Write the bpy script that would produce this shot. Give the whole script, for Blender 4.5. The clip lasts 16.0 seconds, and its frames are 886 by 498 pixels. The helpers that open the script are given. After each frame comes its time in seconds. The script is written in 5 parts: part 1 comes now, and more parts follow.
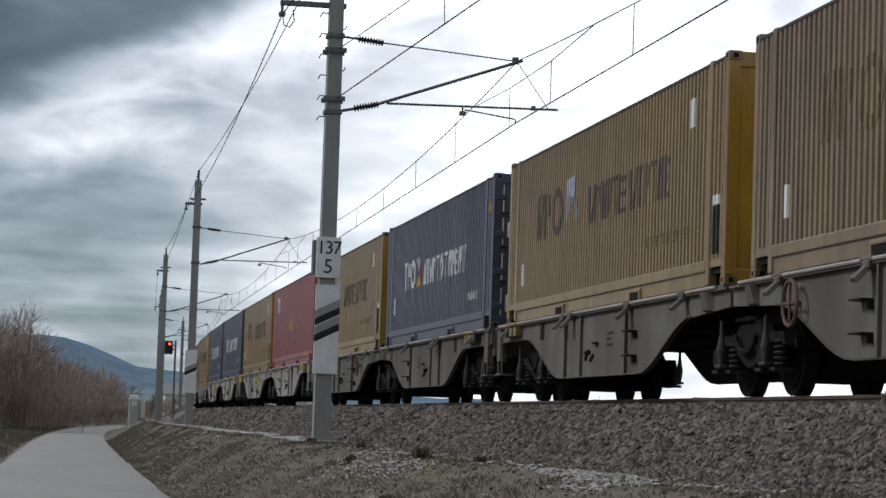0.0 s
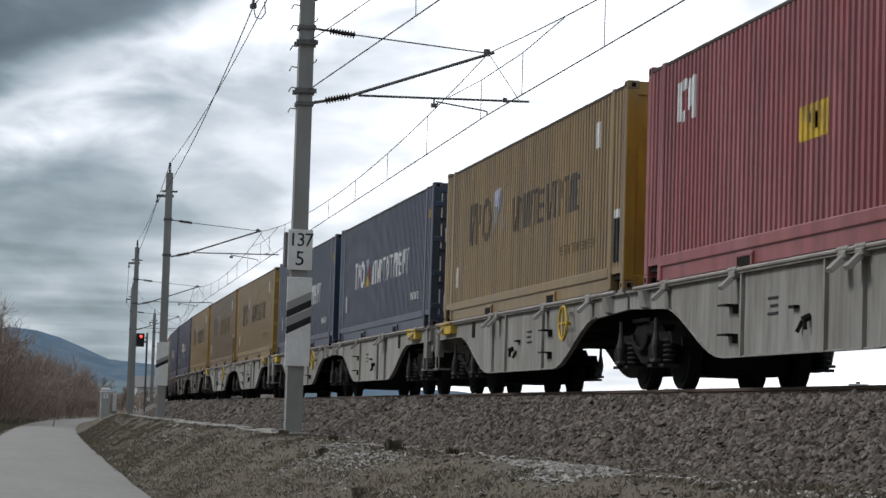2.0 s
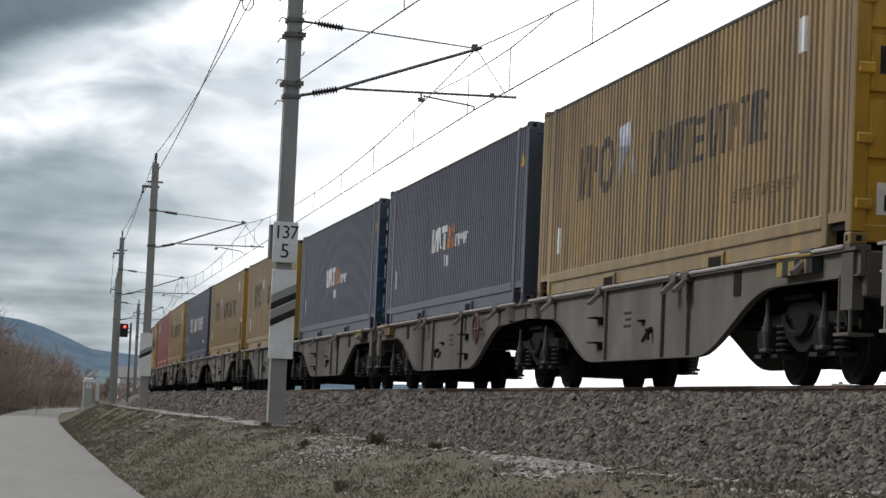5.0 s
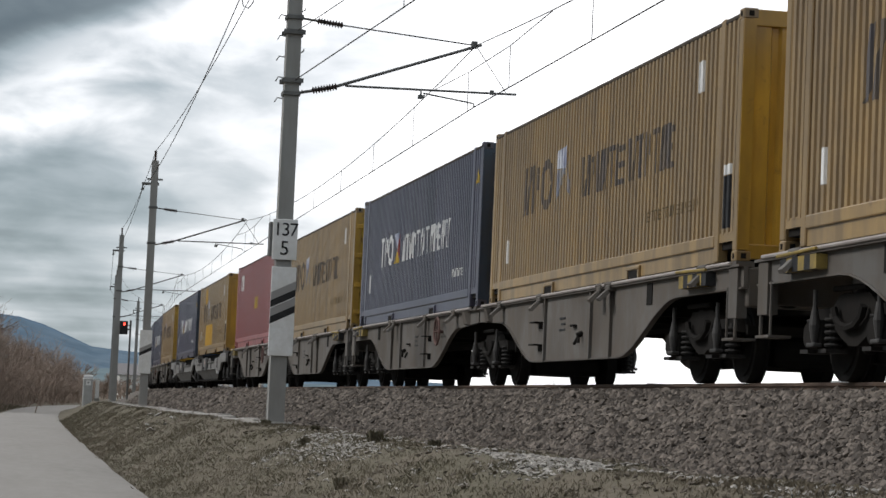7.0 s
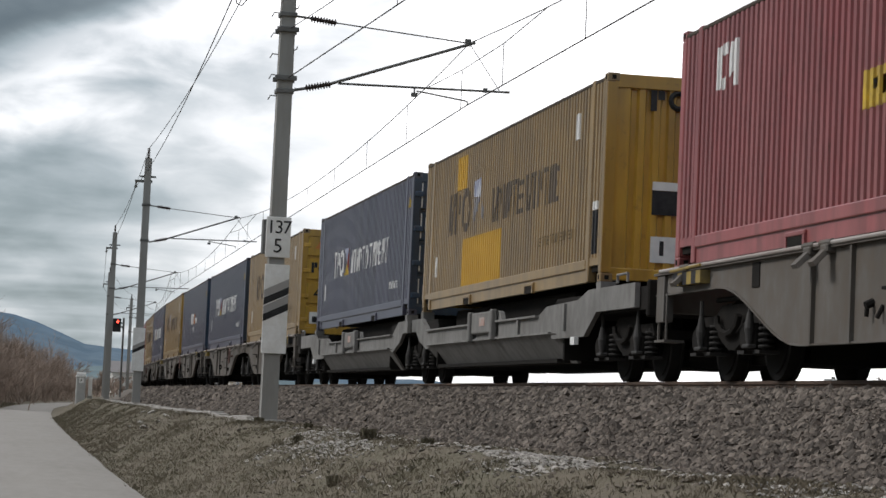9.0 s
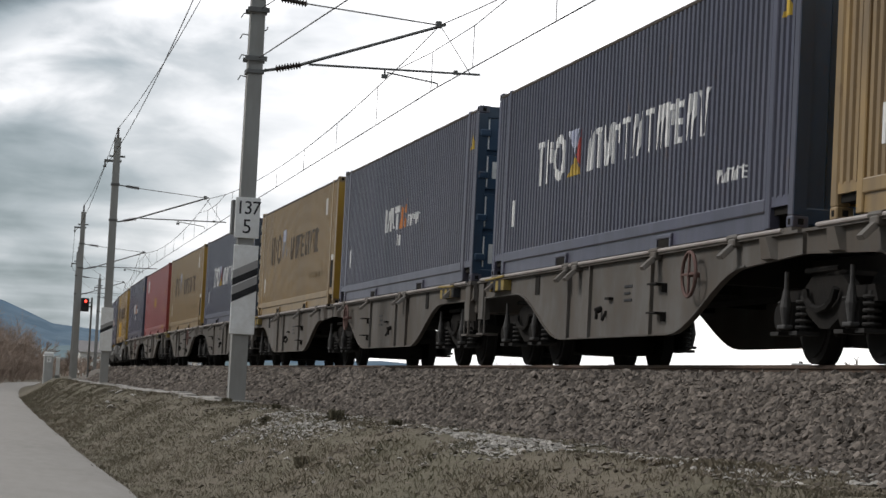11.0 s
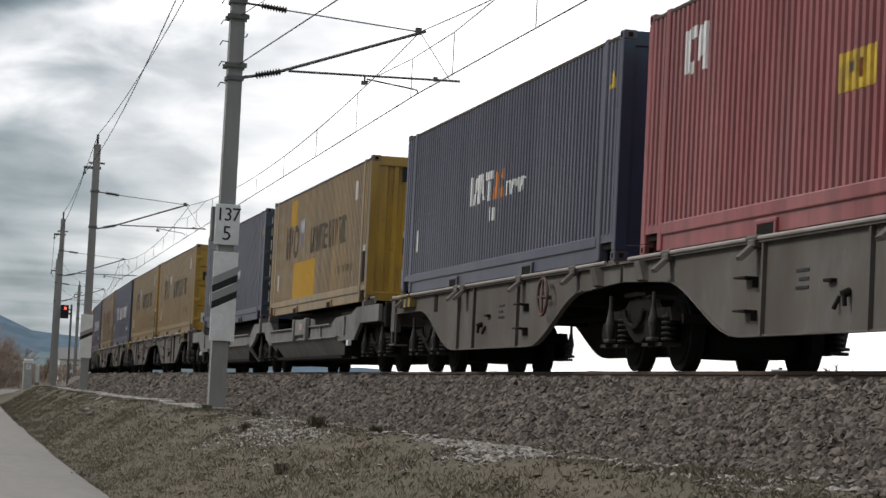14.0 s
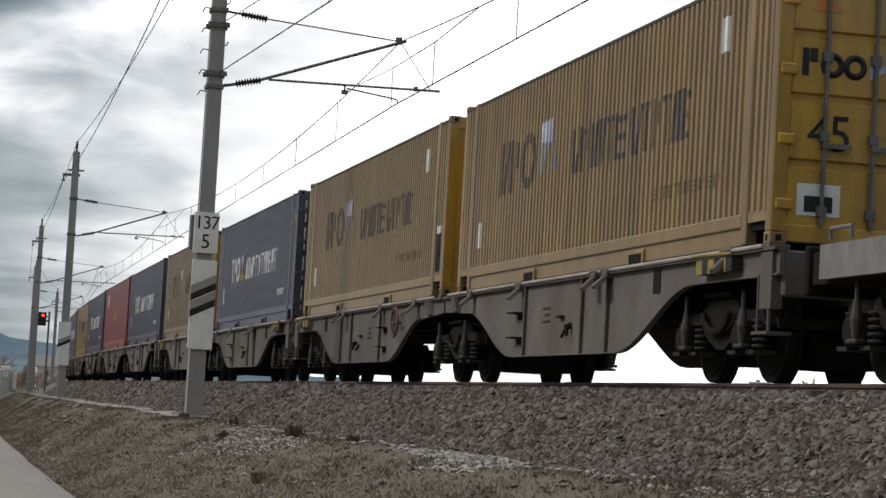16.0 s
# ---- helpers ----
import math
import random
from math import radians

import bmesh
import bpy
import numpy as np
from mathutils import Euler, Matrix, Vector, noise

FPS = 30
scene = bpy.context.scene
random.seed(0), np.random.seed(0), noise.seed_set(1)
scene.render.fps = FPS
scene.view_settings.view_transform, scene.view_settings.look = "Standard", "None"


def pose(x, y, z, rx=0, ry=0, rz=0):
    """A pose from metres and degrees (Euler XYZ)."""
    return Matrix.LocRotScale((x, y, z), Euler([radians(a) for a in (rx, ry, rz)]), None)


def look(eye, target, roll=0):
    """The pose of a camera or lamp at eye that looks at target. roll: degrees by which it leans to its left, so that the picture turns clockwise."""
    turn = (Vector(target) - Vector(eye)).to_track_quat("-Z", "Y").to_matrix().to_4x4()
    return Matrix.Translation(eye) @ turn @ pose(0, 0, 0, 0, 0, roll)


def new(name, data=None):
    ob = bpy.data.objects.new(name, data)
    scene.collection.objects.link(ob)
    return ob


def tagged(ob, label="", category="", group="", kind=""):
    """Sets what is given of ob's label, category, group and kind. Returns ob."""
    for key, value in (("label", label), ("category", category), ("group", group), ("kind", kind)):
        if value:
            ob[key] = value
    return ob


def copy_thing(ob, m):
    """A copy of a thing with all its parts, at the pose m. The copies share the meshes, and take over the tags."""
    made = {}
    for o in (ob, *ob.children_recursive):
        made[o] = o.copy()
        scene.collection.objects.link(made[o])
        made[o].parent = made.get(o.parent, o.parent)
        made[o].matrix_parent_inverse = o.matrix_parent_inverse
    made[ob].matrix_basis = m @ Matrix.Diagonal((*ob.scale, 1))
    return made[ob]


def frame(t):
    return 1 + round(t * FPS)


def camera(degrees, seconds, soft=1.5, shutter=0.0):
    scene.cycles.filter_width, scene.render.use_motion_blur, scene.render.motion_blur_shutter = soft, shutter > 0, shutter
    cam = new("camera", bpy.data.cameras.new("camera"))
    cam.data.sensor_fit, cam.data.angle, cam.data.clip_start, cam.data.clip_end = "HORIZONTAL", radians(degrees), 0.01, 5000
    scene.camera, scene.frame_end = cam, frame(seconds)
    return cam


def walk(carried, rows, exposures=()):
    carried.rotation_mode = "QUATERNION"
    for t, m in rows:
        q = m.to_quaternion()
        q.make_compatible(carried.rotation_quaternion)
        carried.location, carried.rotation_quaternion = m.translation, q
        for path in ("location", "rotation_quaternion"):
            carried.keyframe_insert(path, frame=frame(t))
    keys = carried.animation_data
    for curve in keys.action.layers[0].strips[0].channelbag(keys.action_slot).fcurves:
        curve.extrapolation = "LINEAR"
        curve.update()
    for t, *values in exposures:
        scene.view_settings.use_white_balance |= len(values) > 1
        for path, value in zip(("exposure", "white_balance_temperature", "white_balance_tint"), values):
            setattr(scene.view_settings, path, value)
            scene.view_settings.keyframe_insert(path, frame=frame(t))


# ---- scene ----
cam = camera(21.29, 16.0, soft=1.5)
EYE = (0.0, 0.0, 1.5)
TURNS = [
    (0, -9.452, 4.243, -1.901), (0.5, -9.526, 4.297, -1.785), (1, -9.759, 4.280, -1.741),
    (1.5, -10.016, 4.110, -1.682), (2, -10.130, 4.069, -1.764), (2.5, -10.378, 4.156, -1.833),
    (3, -10.580, 4.223, -1.892), (3.5, -10.719, 4.275, -2.022), (4, -10.634, 4.169, -2.012),
    (4.5, -10.539, 4.001, -2.250), (5, -10.547, 3.952, -2.519), (7.5, -10.560, 3.883, -2.509),
    (8, -10.642, 3.899, -2.518), (8.5, -10.659, 3.894, -2.414), (9, -10.719, 3.838, -2.556),
    (11.5, -11.636, 3.317, -2.868), (12, -11.717, 3.224, -2.717), (12.5, -11.806, 3.253, -2.606),
    (13, -11.848, 3.414, -2.605), (13.5, -11.894, 3.526, -2.677), (14, -11.977, 3.622, -2.846),
    (14.5, -12.077, 3.681, -2.819), (15, -12.185, 3.751, -2.892), (15.5, -12.350, 3.848, -2.990),
    (16, -12.518, 3.892, -3.239)]
walk(cam, [(t, pose(*EYE, 90 + p, r, y)) for t, y, p, r in TURNS],
     exposures=[(0, -0.30, 6000, 11), (1.5, -0.26, 6050, 11), (3.5, -0.14, 6150, 11), (5, -0.06, 6280, 11), (9, -0.04, 6400, 12), (11.5, -0.12, 6450, 12), (16, -0.14, 6500, 12)])

# ---- world and light: an overcast spring sky, thin and white over the railway, with a veiled sun over the lane ----
SUN_EL, SUN_AZ = 38.0, -74.0          # degrees above the horizon, degrees to the right of +y


def make_world():
    w = bpy.data.worlds.new("overcast_sky")
    scene.world = w
    w.use_nodes = True
    nt = w.node_tree
    nt.nodes.clear()
    N, L = nt.nodes.new, nt.links.new
    out, bg = N("ShaderNodeOutputWorld"), N("ShaderNodeBackground")
    L(bg.outputs[0], out.inputs[0])
    sky = N("ShaderNodeTexSky")
    sky.sky_type, sky.sun_disc = "NISHITA", False
    sky.sun_elevation, sky.sun_rotation = radians(SUN_EL), radians(SUN_AZ)
    tc, sep = N("ShaderNodeTexCoord"), N("ShaderNodeSeparateXYZ")
    L(tc.outputs["Generated"], sep.inputs[0])

    def math_node(op, a, b=None, clamp=False):
        n = N("ShaderNodeMath")
        n.operation, n.use_clamp = op, clamp
        for i, v in enumerate((a, b)):
            if v is None:
                continue
            if isinstance(v, (int, float)):
                n.inputs[i].default_value = v
            else:
                L(v, n.inputs[i])
        return n.outputs[0]
    # directions in degrees: round the horizon from +y, and above it
    az = math_node("MULTIPLY", math_node("ARCTAN2", sep.outputs[0], sep.outputs[1]), 57.2958)
    el = math_node("MULTIPLY", math_node("ARCSINE", sep.outputs[2]), 57.2958)
    comb = N("ShaderNodeCombineXYZ")
    L(math_node("MULTIPLY", az, 0.075), comb.inputs[0])
    L(math_node("MULTIPLY", math_node("POWER", math_node("MAXIMUM", el, 0.0), 0.72), 0.42), comb.inputs[1])

    def noise_node(scale, detail, rough, dist=0.0, offset=(0, 0, 0), stretch=(1, 1, 1)):
        mp = N("ShaderNodeMapping")
        mp.inputs["Location"].default_value, mp.inputs["Scale"].default_value = offset, stretch
        L(comb.outputs[0], mp.inputs[0])
        n = N("ShaderNodeTexNoise")
        n.inputs["Scale"].default_value, n.inputs["Detail"].default_value = scale, detail
        n.inputs["Roughness"].default_value, n.inputs["Distortion"].default_value = rough, dist
        L(mp.outputs[0], n.inputs["Vector"])
        return math_node("SUBTRACT", n.outputs["Fac"], 0.5)

    def smooth(v, lo, hi):
        n = N("ShaderNodeMapRange")
        n.interpolation_type = "SMOOTHSTEP"
        n.inputs[1].default_value, n.inputs[2].default_value = lo, hi
        L(v, n.inputs[0])
        return n.outputs[0]
    big, fine = noise_node(1.7, 3, 0.45, 0.15, (0.4, 0.9, 0)), noise_node(5.5, 6, 0.5, 0.25, (2.1, 0.3, 0))
    streak = noise_node(3.2, 3, 0.5, 0.1, (0.2, 3.1, 0), (0.45, 1.9, 1))
    # the deck thins out and turns white to the right of the line
    thin = math_node("SUBTRACT", 1.0, smooth(math_node("ABSOLUTE", math_node("SUBTRACT", az, 35.0)), 23.0, 37.0))
    # a heavy rolled cloud high over the lane, with a slanting lower edge
    edge = math_node("SUBTRACT", el, math_node("ADD", math_node("MULTIPLY", az, 0.46), 7.6))
    edge = math_node("ADD", edge, math_node("ADD", math_node("MULTIPLY", big, 2.6), math_node("MULTIPLY", fine, 2.2)))
    heavy = math_node("MULTIPLY", smooth(edge, -0.35, 1.1), math_node("SUBTRACT", 1.0, smooth(el, 13.0, 24.0)))
    rim = math_node("MULTIPLY", smooth(edge, -2.6, -0.2), math_node("SUBTRACT", 1.0, heavy))
    low = math_node("MULTIPLY", math_node("SUBTRACT", 1.0, smooth(el, 1.0, 6.5)), math_node("SUBTRACT", 1.0, math_node("MULTIPLY", thin, 0.8)))
    shade = math_node("ADD", 0.46, math_node("MULTIPLY", thin, 0.42))
    for v, k in ((big, 0.60), (fine, 0.50), (heavy, -0.36), (rim, 0.24), (low, -0.08), (math_node("MULTIPLY", low, streak), 1.1)):
        shade = math_node("ADD", shade, math_node("MULTIPLY", v, k))
    ramp = N("ShaderNodeValToRGB")
    els = ramp.color_ramp.elements
    els[0].position, els[0].color = 0.0, (0.085, 0.110, 0.125, 1)
    els[1].position, els[1].color = 1.0, (1.8, 1.78, 1.75, 1)
    for at, c in ((0.2, (0.17, 0.205, 0.22, 1)), (0.38, (0.29, 0.345, 0.365, 1)), (0.52, (0.45, 0.505, 0.53, 1)), (0.66, (0.70, 0.735, 0.75, 1)), (0.80, (1.05, 1.06, 1.06, 1))):
        e = els.new(at)
        e.color = c
    L(shade, ramp.inputs[0])
    # a little clear sky shows through where the deck is thin
    hsv = N("ShaderNodeMixRGB")
    hsv.blend_type = "ADD"
    hsv.inputs[0].default_value = 0.012
    L(ramp.outputs[0], hsv.inputs[1]), L(sky.outputs[0], hsv.inputs[2])
    L(hsv.outputs[0], bg.inputs[0])
    bg.inputs[1].default_value = 1.0


make_world()
sun = new("sun", bpy.data.lights.new("sun", "SUN"))
sun.data.energy, sun.data.angle, sun.data.color = 1.9, radians(16), (1.0, 0.97, 0.925)
sun.matrix_world = look((0, 0, 60), (-60 * math.cos(radians(SUN_EL)) * math.sin(radians(SUN_AZ)), -60 * math.cos(radians(SUN_EL)) * math.cos(radians(SUN_AZ)), 60 - 60 * math.sin(radians(SUN_EL))))


# ---- materials ----
def material(name, base, rough=0.7, metal=0.0, second=None, scale=3.0, amount=0.5, third=None, scale3=14.0, amount3=0.4, bump=0.0, bump_scale=30.0,
             stretch=(1, 1, 1), rand=0.0, spec=0.3, island=0.0):
    """A painted, stony or earthy surface: base, a second tint in broad patches, a third in fine ones, fine relief, and a shift per object."""
    m = bpy.data.materials.new(name)
    m.use_nodes = True
    nt = m.node_tree
    N, L = nt.nodes.new, nt.links.new
    b = nt.nodes["Principled BSDF"]
    b.inputs["Roughness"].default_value, b.inputs["Metallic"].default_value = rough, metal
    b.inputs["Specular IOR Level"].default_value = spec
    tc, mp = N("ShaderNodeTexCoord"), N("ShaderNodeMapping")
    mp.inputs["Scale"].default_value = stretch
    info = N("ShaderNodeObjectInfo")
    L(tc.outputs["Object"], mp.inputs[0])
    shift = N("ShaderNodeVectorMath")
    shift.operation = "ADD"
    mul = N("ShaderNodeMath")
    mul.operation = "MULTIPLY"
    mul.inputs[1].default_value = 37.0
    L(info.outputs["Random"], mul.inputs[0])
    L(mp.outputs[0], shift.inputs[0]), L(mul.outputs[0], shift.inputs[1])

    def nz(s, detail=6):
        n = N("ShaderNodeTexNoise")
        n.inputs["Scale"].default_value, n.inputs["Detail"].default_value = s, detail
        n.inputs["Roughness"].default_value = 0.6
        L(shift.outputs[0], n.inputs["Vector"])
        return n.outputs["Fac"]

    def band(fac, lo, hi, top):
        r = N("ShaderNodeMapRange")
        r.inputs[1].default_value, r.inputs[2].default_value, r.inputs[4].default_value = lo, hi, top
        L(fac, r.inputs[0])
        return r.outputs[0]
    col = None
    rgb = N("ShaderNodeRGB")
    rgb.outputs[0].default_value = (*base, 1)
    col = rgb.outputs[0]
    for tint, s, a in ((second, scale, amount), (third, scale3, amount3)):
        if tint is None:
            continue
        mix = N("ShaderNodeMixRGB")
        mix.inputs[2].default_value = (*tint, 1)
        L(col, mix.inputs[1]), L(band(nz(s), 0.38, 0.66, a), mix.inputs[0])
        col = mix.outputs[0]
    if rand or island:
        h = N("ShaderNodeHueSaturation")
        r = N("ShaderNodeMapRange")
        k = max(rand, island)
        r.inputs[3].default_value, r.inputs[4].default_value = 1 - k, 1 + k
        if island:
            geo = N("ShaderNodeNewGeometry")
            L(geo.outputs["Random Per Island"], r.inputs[0])
        else:
            L(info.outputs["Random"], r.inputs[0])
        L(r.outputs[0], h.inputs["Value"]), L(col, h.inputs["Color"])
        col = h.outputs[0]
    L(col, b.inputs["Base Color"])
    if bump:
        bp = N("ShaderNodeBump")
        bp.inputs["Strength"].default_value, bp.inputs["Distance"].default_value = bump, 0.02
        L(nz(bump_scale, 4), bp.inputs["Height"]), L(bp.outputs[0], b.inputs["Normal"])
    return m


def container_paint(name, base, faded, grime):
    """Faded container paint: vertical run-off streaks, rust freckles, and a grime level of its own for each container."""
    m = material(name, base, rough=0.30, second=faded, scale=1.1, amount=0.55, third=grime, scale3=5.0, amount3=0.4, stretch=(1, 0.8, 0.3), rand=0.14, bump=0.06, bump_scale=9, spec=0.7)
    nt = m.node_tree
    N, L = nt.nodes.new, nt.links.new
    b = nt.nodes["Principled BSDF"]
    src = b.inputs["Base Color"].links[0].from_socket
    tc, n = N("ShaderNodeTexCoord"), N("ShaderNodeTexNoise")
    L(tc.outputs["Object"], n.inputs["Vector"])
    n.inputs["Scale"].default_value, n.inputs["Detail"].default_value = 2.3, 9
    n.inputs["Roughness"].default_value = 0.72
    r = N("ShaderNodeMapRange")
    r.inputs[1].default_value, r.inputs[2].default_value, r.inputs[4].default_value = 0.60, 0.72, 0.75
    L(n.outputs["Fac"], r.inputs[0])
    mix = N("ShaderNodeMixRGB")
    mix.inputs[2].default_value = (0.10, 0.055, 0.03, 1)
    L(src, mix.inputs[1]), L(r.outputs[0], mix.inputs[0])
    # long thin run-off streaks, stronger on some boxes than on others
    mp, n2, info = N("ShaderNodeMapping"), N("ShaderNodeTexNoise"), N("ShaderNodeObjectInfo")
    mp.inputs["Scale"].default_value = (1, 1.6, 0.12)
    L(tc.outputs["Object"], mp.inputs[0]), L(mp.outputs[0], n2.inputs["Vector"])
    n2.inputs["Scale"].default_value, n2.inputs["Detail"].default_value = 1.9, 4
    r2, r3, mul = N("ShaderNodeMapRange"), N("ShaderNodeMapRange"), N("ShaderNodeMath")
    r2.inputs[1].default_value, r2.inputs[2].default_value, r2.inputs[4].default_value = 0.45, 0.60, 1.0
    r3.inputs[3].default_value, r3.inputs[4].default_value = 0.12, 0.5
    mul.operation = "MULTIPLY"
    L(n2.outputs["Fac"], r2.inputs[0]), L(info.outputs["Random"], r3.inputs[0])
    L(r2.outputs[0], mul.inputs[0]), L(r3.outputs[0], mul.inputs[1])
    mix2 = N("ShaderNodeMixRGB")
    mix2.inputs[2].default_value = (*[g * 0.62 for g in grime], 1)
    L(mix.outputs[0], mix2.inputs[1]), L(mul.outputs[0], mix2.inputs[0]), L(mix2.outputs[0], b.inputs["Base Color"])
    return m


YELLOW = container_paint("yellow_paint", (0.325, 0.210, 0.079), (0.262, 0.184, 0.098), (0.142, 0.103, 0.068))
BROWN = container_paint("sun_bleached_ochre_paint", (0.262, 0.175, 0.090), (0.215, 0.155, 0.095), (0.115, 0.085, 0.060))
BLUE = container_paint("blue_paint", (0.080, 0.078, 0.115), (0.125, 0.120, 0.152), (0.062, 0.060, 0.074))
GREYBLUE = container_paint("grey_blue_paint", (0.085, 0.082, 0.114), (0.145, 0.134, 0.165), (0.075, 0.068, 0.083))
RED = container_paint("oxide_red_paint", (0.30, 0.078, 0.078), (0.37, 0.155, 0.15), (0.18, 0.065, 0.06))
# the ends have paints of their own, more saturated than the side paints
END_YELLOW = container_paint("saturated_yellow_end_paint", (0.53, 0.315, 0.038), (0.46, 0.255, 0.038), (0.22, 0.125, 0.04))
END_BLUE = container_paint("navy_end_paint", (0.024, 0.055, 0.105), (0.04, 0.075, 0.125), (0.03, 0.04, 0.055))
END_RED = container_paint("deep_red_end_paint", (0.33, 0.040, 0.040), (0.37, 0.065, 0.06), (0.17, 0.04, 0.036))
END_OF = {"yellow_paint": END_YELLOW, "sun_bleached_ochre_paint": END_YELLOW, "blue_paint": END_BLUE, "grey_blue_paint": END_BLUE, "oxide_red_paint": END_RED}
BARE_YELLOW = material("fresh_yellow_patch", (0.55, 0.33, 0.045), 0.5, second=(0.45, 0.26, 0.04), scale=2)
INK_BLUE = material("faded_navy_lettering", (0.088, 0.082, 0.088), 0.6, second=(0.19, 0.14, 0.08), scale=1.6, amount=0.7, third=(0.12, 0.10, 0.075), scale3=9, amount3=0.5, stretch=(1, 2, 0.5))
INK_FAINT = material("worn_away_lettering", (0.20, 0.145, 0.075), 0.6, second=(0.13, 0.105, 0.075), scale=3.0, amount=0.7)
# The roof edge's dark line, shade with dirt, is put into this rail colour.
SHADE_GRIME = material("shaded_grimy_top_rail", (0.055, 0.045, 0.036), 0.8, second=(0.10, 0.08, 0.06), scale=2.0, amount=0.6)
RUSTY = material("rusty_red_handwheel", (0.13, 0.075, 0.065), 0.8, second=(0.08, 0.055, 0.045), scale=5)
STEP_YELLOW = material("dirty_yellow_step", (0.30, 0.215, 0.055), 0.7, second=(0.12, 0.10, 0.06), scale=4, amount=0.7)
INK_WHITE = material("white_lettering", (0.74, 0.74, 0.72), 0.5, second=(0.45, 0.45, 0.46), scale=5, amount=0.4)
INK_SKY = material("pale_blue_flag", (0.29, 0.30, 0.31), 0.5, second=(0.14, 0.17, 0.26), scale=2.2, amount=0.9, third=(0.30, 0.21, 0.10), scale3=7, amount3=0.5)
INK_FLAG = material("white_blue_flag", (0.55, 0.57, 0.62), 0.5, second=(0.12, 0.14, 0.30), scale=1.6, amount=0.9)
INK_ORANGE = material("orange_lettering", (0.56, 0.22, 0.07), 0.5, second=(0.55, 0.2, 0.05))
INK_YELLOW = material("yellow_marking", (0.60, 0.41, 0.045), 0.55, second=(0.26, 0.18, 0.06), scale=3.0, amount=0.8)
INK_RED = material("red_marking", (0.36, 0.05, 0.045), 0.55, second=(0.26, 0.07, 0.05), scale=3.0, amount=0.8)
INK_BLACK = material("black_marking", (0.015, 0.015, 0.017), 0.6, second=(0.05, 0.05, 0.05), scale=6)
WAGON = material("wagon_grey", (0.125, 0.118, 0.109), 0.7, second=(0.06, 0.05, 0.04), scale=0.75, amount=0.9, third=(0.105, 0.085, 0.066), scale3=3.0, amount3=0.55, stretch=(1, 1.2, 0.75), rand=0.15, bump=0.08, bump_scale=8)
DATA_PLATE = material("grimy_data_plate", (0.36, 0.33, 0.30), 0.6, second=(0.40, 0.18, 0.14), scale=5, amount=0.8)
POCKET_GREY = material("pocket_wagon_grey", (0.172, 0.168, 0.160), 0.65, second=(0.10, 0.095, 0.088), scale=0.8, amount=0.8, third=(0.28, 0.275, 0.262), scale3=4, amount3=0.4, stretch=(1, 1.2, 0.75), rand=0.1, bump=0.08, bump_scale=8)
WAGON_CLEAN = material("wagon_light_grey", (0.31, 0.30, 0.275), 0.7, second=(0.17, 0.155, 0.13), scale=1.0, amount=0.7, third=(0.14, 0.125, 0.105), scale3=4, amount3=0.4, stretch=(1, 2, 0.35), rand=0.1, bump=0.08, bump_scale=8)
# Iron, wheels and springs: the shade under the wagons is put into near-black bases.
IRON = material("near_black_iron", (0.014, 0.013, 0.012), 0.9, second=(0.024, 0.021, 0.018), scale=3, amount=0.6, spec=0.12, bump=0.2, bump_scale=20)
WHEEL = material("wheel_steel", (0.011, 0.0105, 0.010), 0.85, second=(0.02, 0.017, 0.014), scale=5, spec=0.15)
LINK = material("dusty_hanger_iron", (0.06, 0.058, 0.056), 0.7, second=(0.03, 0.028, 0.026), scale=6, amount=0.7)
PIPE = material("pale_sill_pipe", (0.36, 0.33, 0.31), 0.6, second=(0.24, 0.20, 0.18), scale=1.5, amount=0.7)
SPRING = material("near_black_spring_steel", (0.020, 0.019, 0.018), 0.8, second=(0.026, 0.023, 0.02), scale=6, amount=0.7)
RAILSTEEL = material("rail_steel", (0.075, 0.05, 0.038), 0.7, second=(0.12, 0.08, 0.05), scale=4, bump=0.2)
RAILTOP = material("polished_rail_head", (0.45, 0.44, 0.43), 0.25, metal=1.0, second=(0.3, 0.28, 0.26), scale=8)
CONCRETE = material("sleeper_concrete", (0.30, 0.29, 0.27), 0.85, second=(0.2, 0.19, 0.17), scale=6, bump=0.3)
MAST = material("mast_grey_paint", (0.30, 0.295, 0.28), 0.7, second=(0.22, 0.215, 0.20), scale=1.2, amount=0.6, third=(0.34, 0.34, 0.33), scale3=7, stretch=(1, 1, 0.25), bump=0.06, rand=0.08)
GALV = material("weathered_galvanised_steel", (0.17, 0.17, 0.165), 0.5, metal=0.5, second=(0.08, 0.075, 0.07), scale=5)
INSUL = material("brown_glazed_porcelain", (0.045, 0.03, 0.028), 0.3, second=(0.07, 0.05, 0.04), scale=8)
COPPER = material("tarnished_copper_wire", (0.03, 0.027, 0.025), 0.7, metal=0.0, second=(0.08, 0.07, 0.06))
BOARD_WHITE = material("white_enamel", (0.86, 0.86, 0.85), 0.4, second=(0.66, 0.65, 0.61), scale=3, amount=0.5, third=(0.55, 0.53, 0.48), scale3=9, amount3=0.25)
BOARD_GREY = material("grey_enamel_stripe", (0.34, 0.33, 0.32), 0.5, second=(0.28, 0.27, 0.26))
BALLAST = material("granite_ballast", (0.09, 0.076, 0.065), 0.9, second=(0.06, 0.05, 0.042), scale=1.5, amount=0.6, third=(0.24, 0.22, 0.19), scale3=22, amount3=0.5, bump=0.7, bump_scale=24)
STONE = material("ballast_stone", (0.106, 0.090, 0.077), 0.9, second=(0.066, 0.055, 0.047), scale=1.2, amount=0.7, third=(0.22, 0.188, 0.155), scale3=25, amount3=0.4, bump=0.5, bump_scale=60, island=0.6)
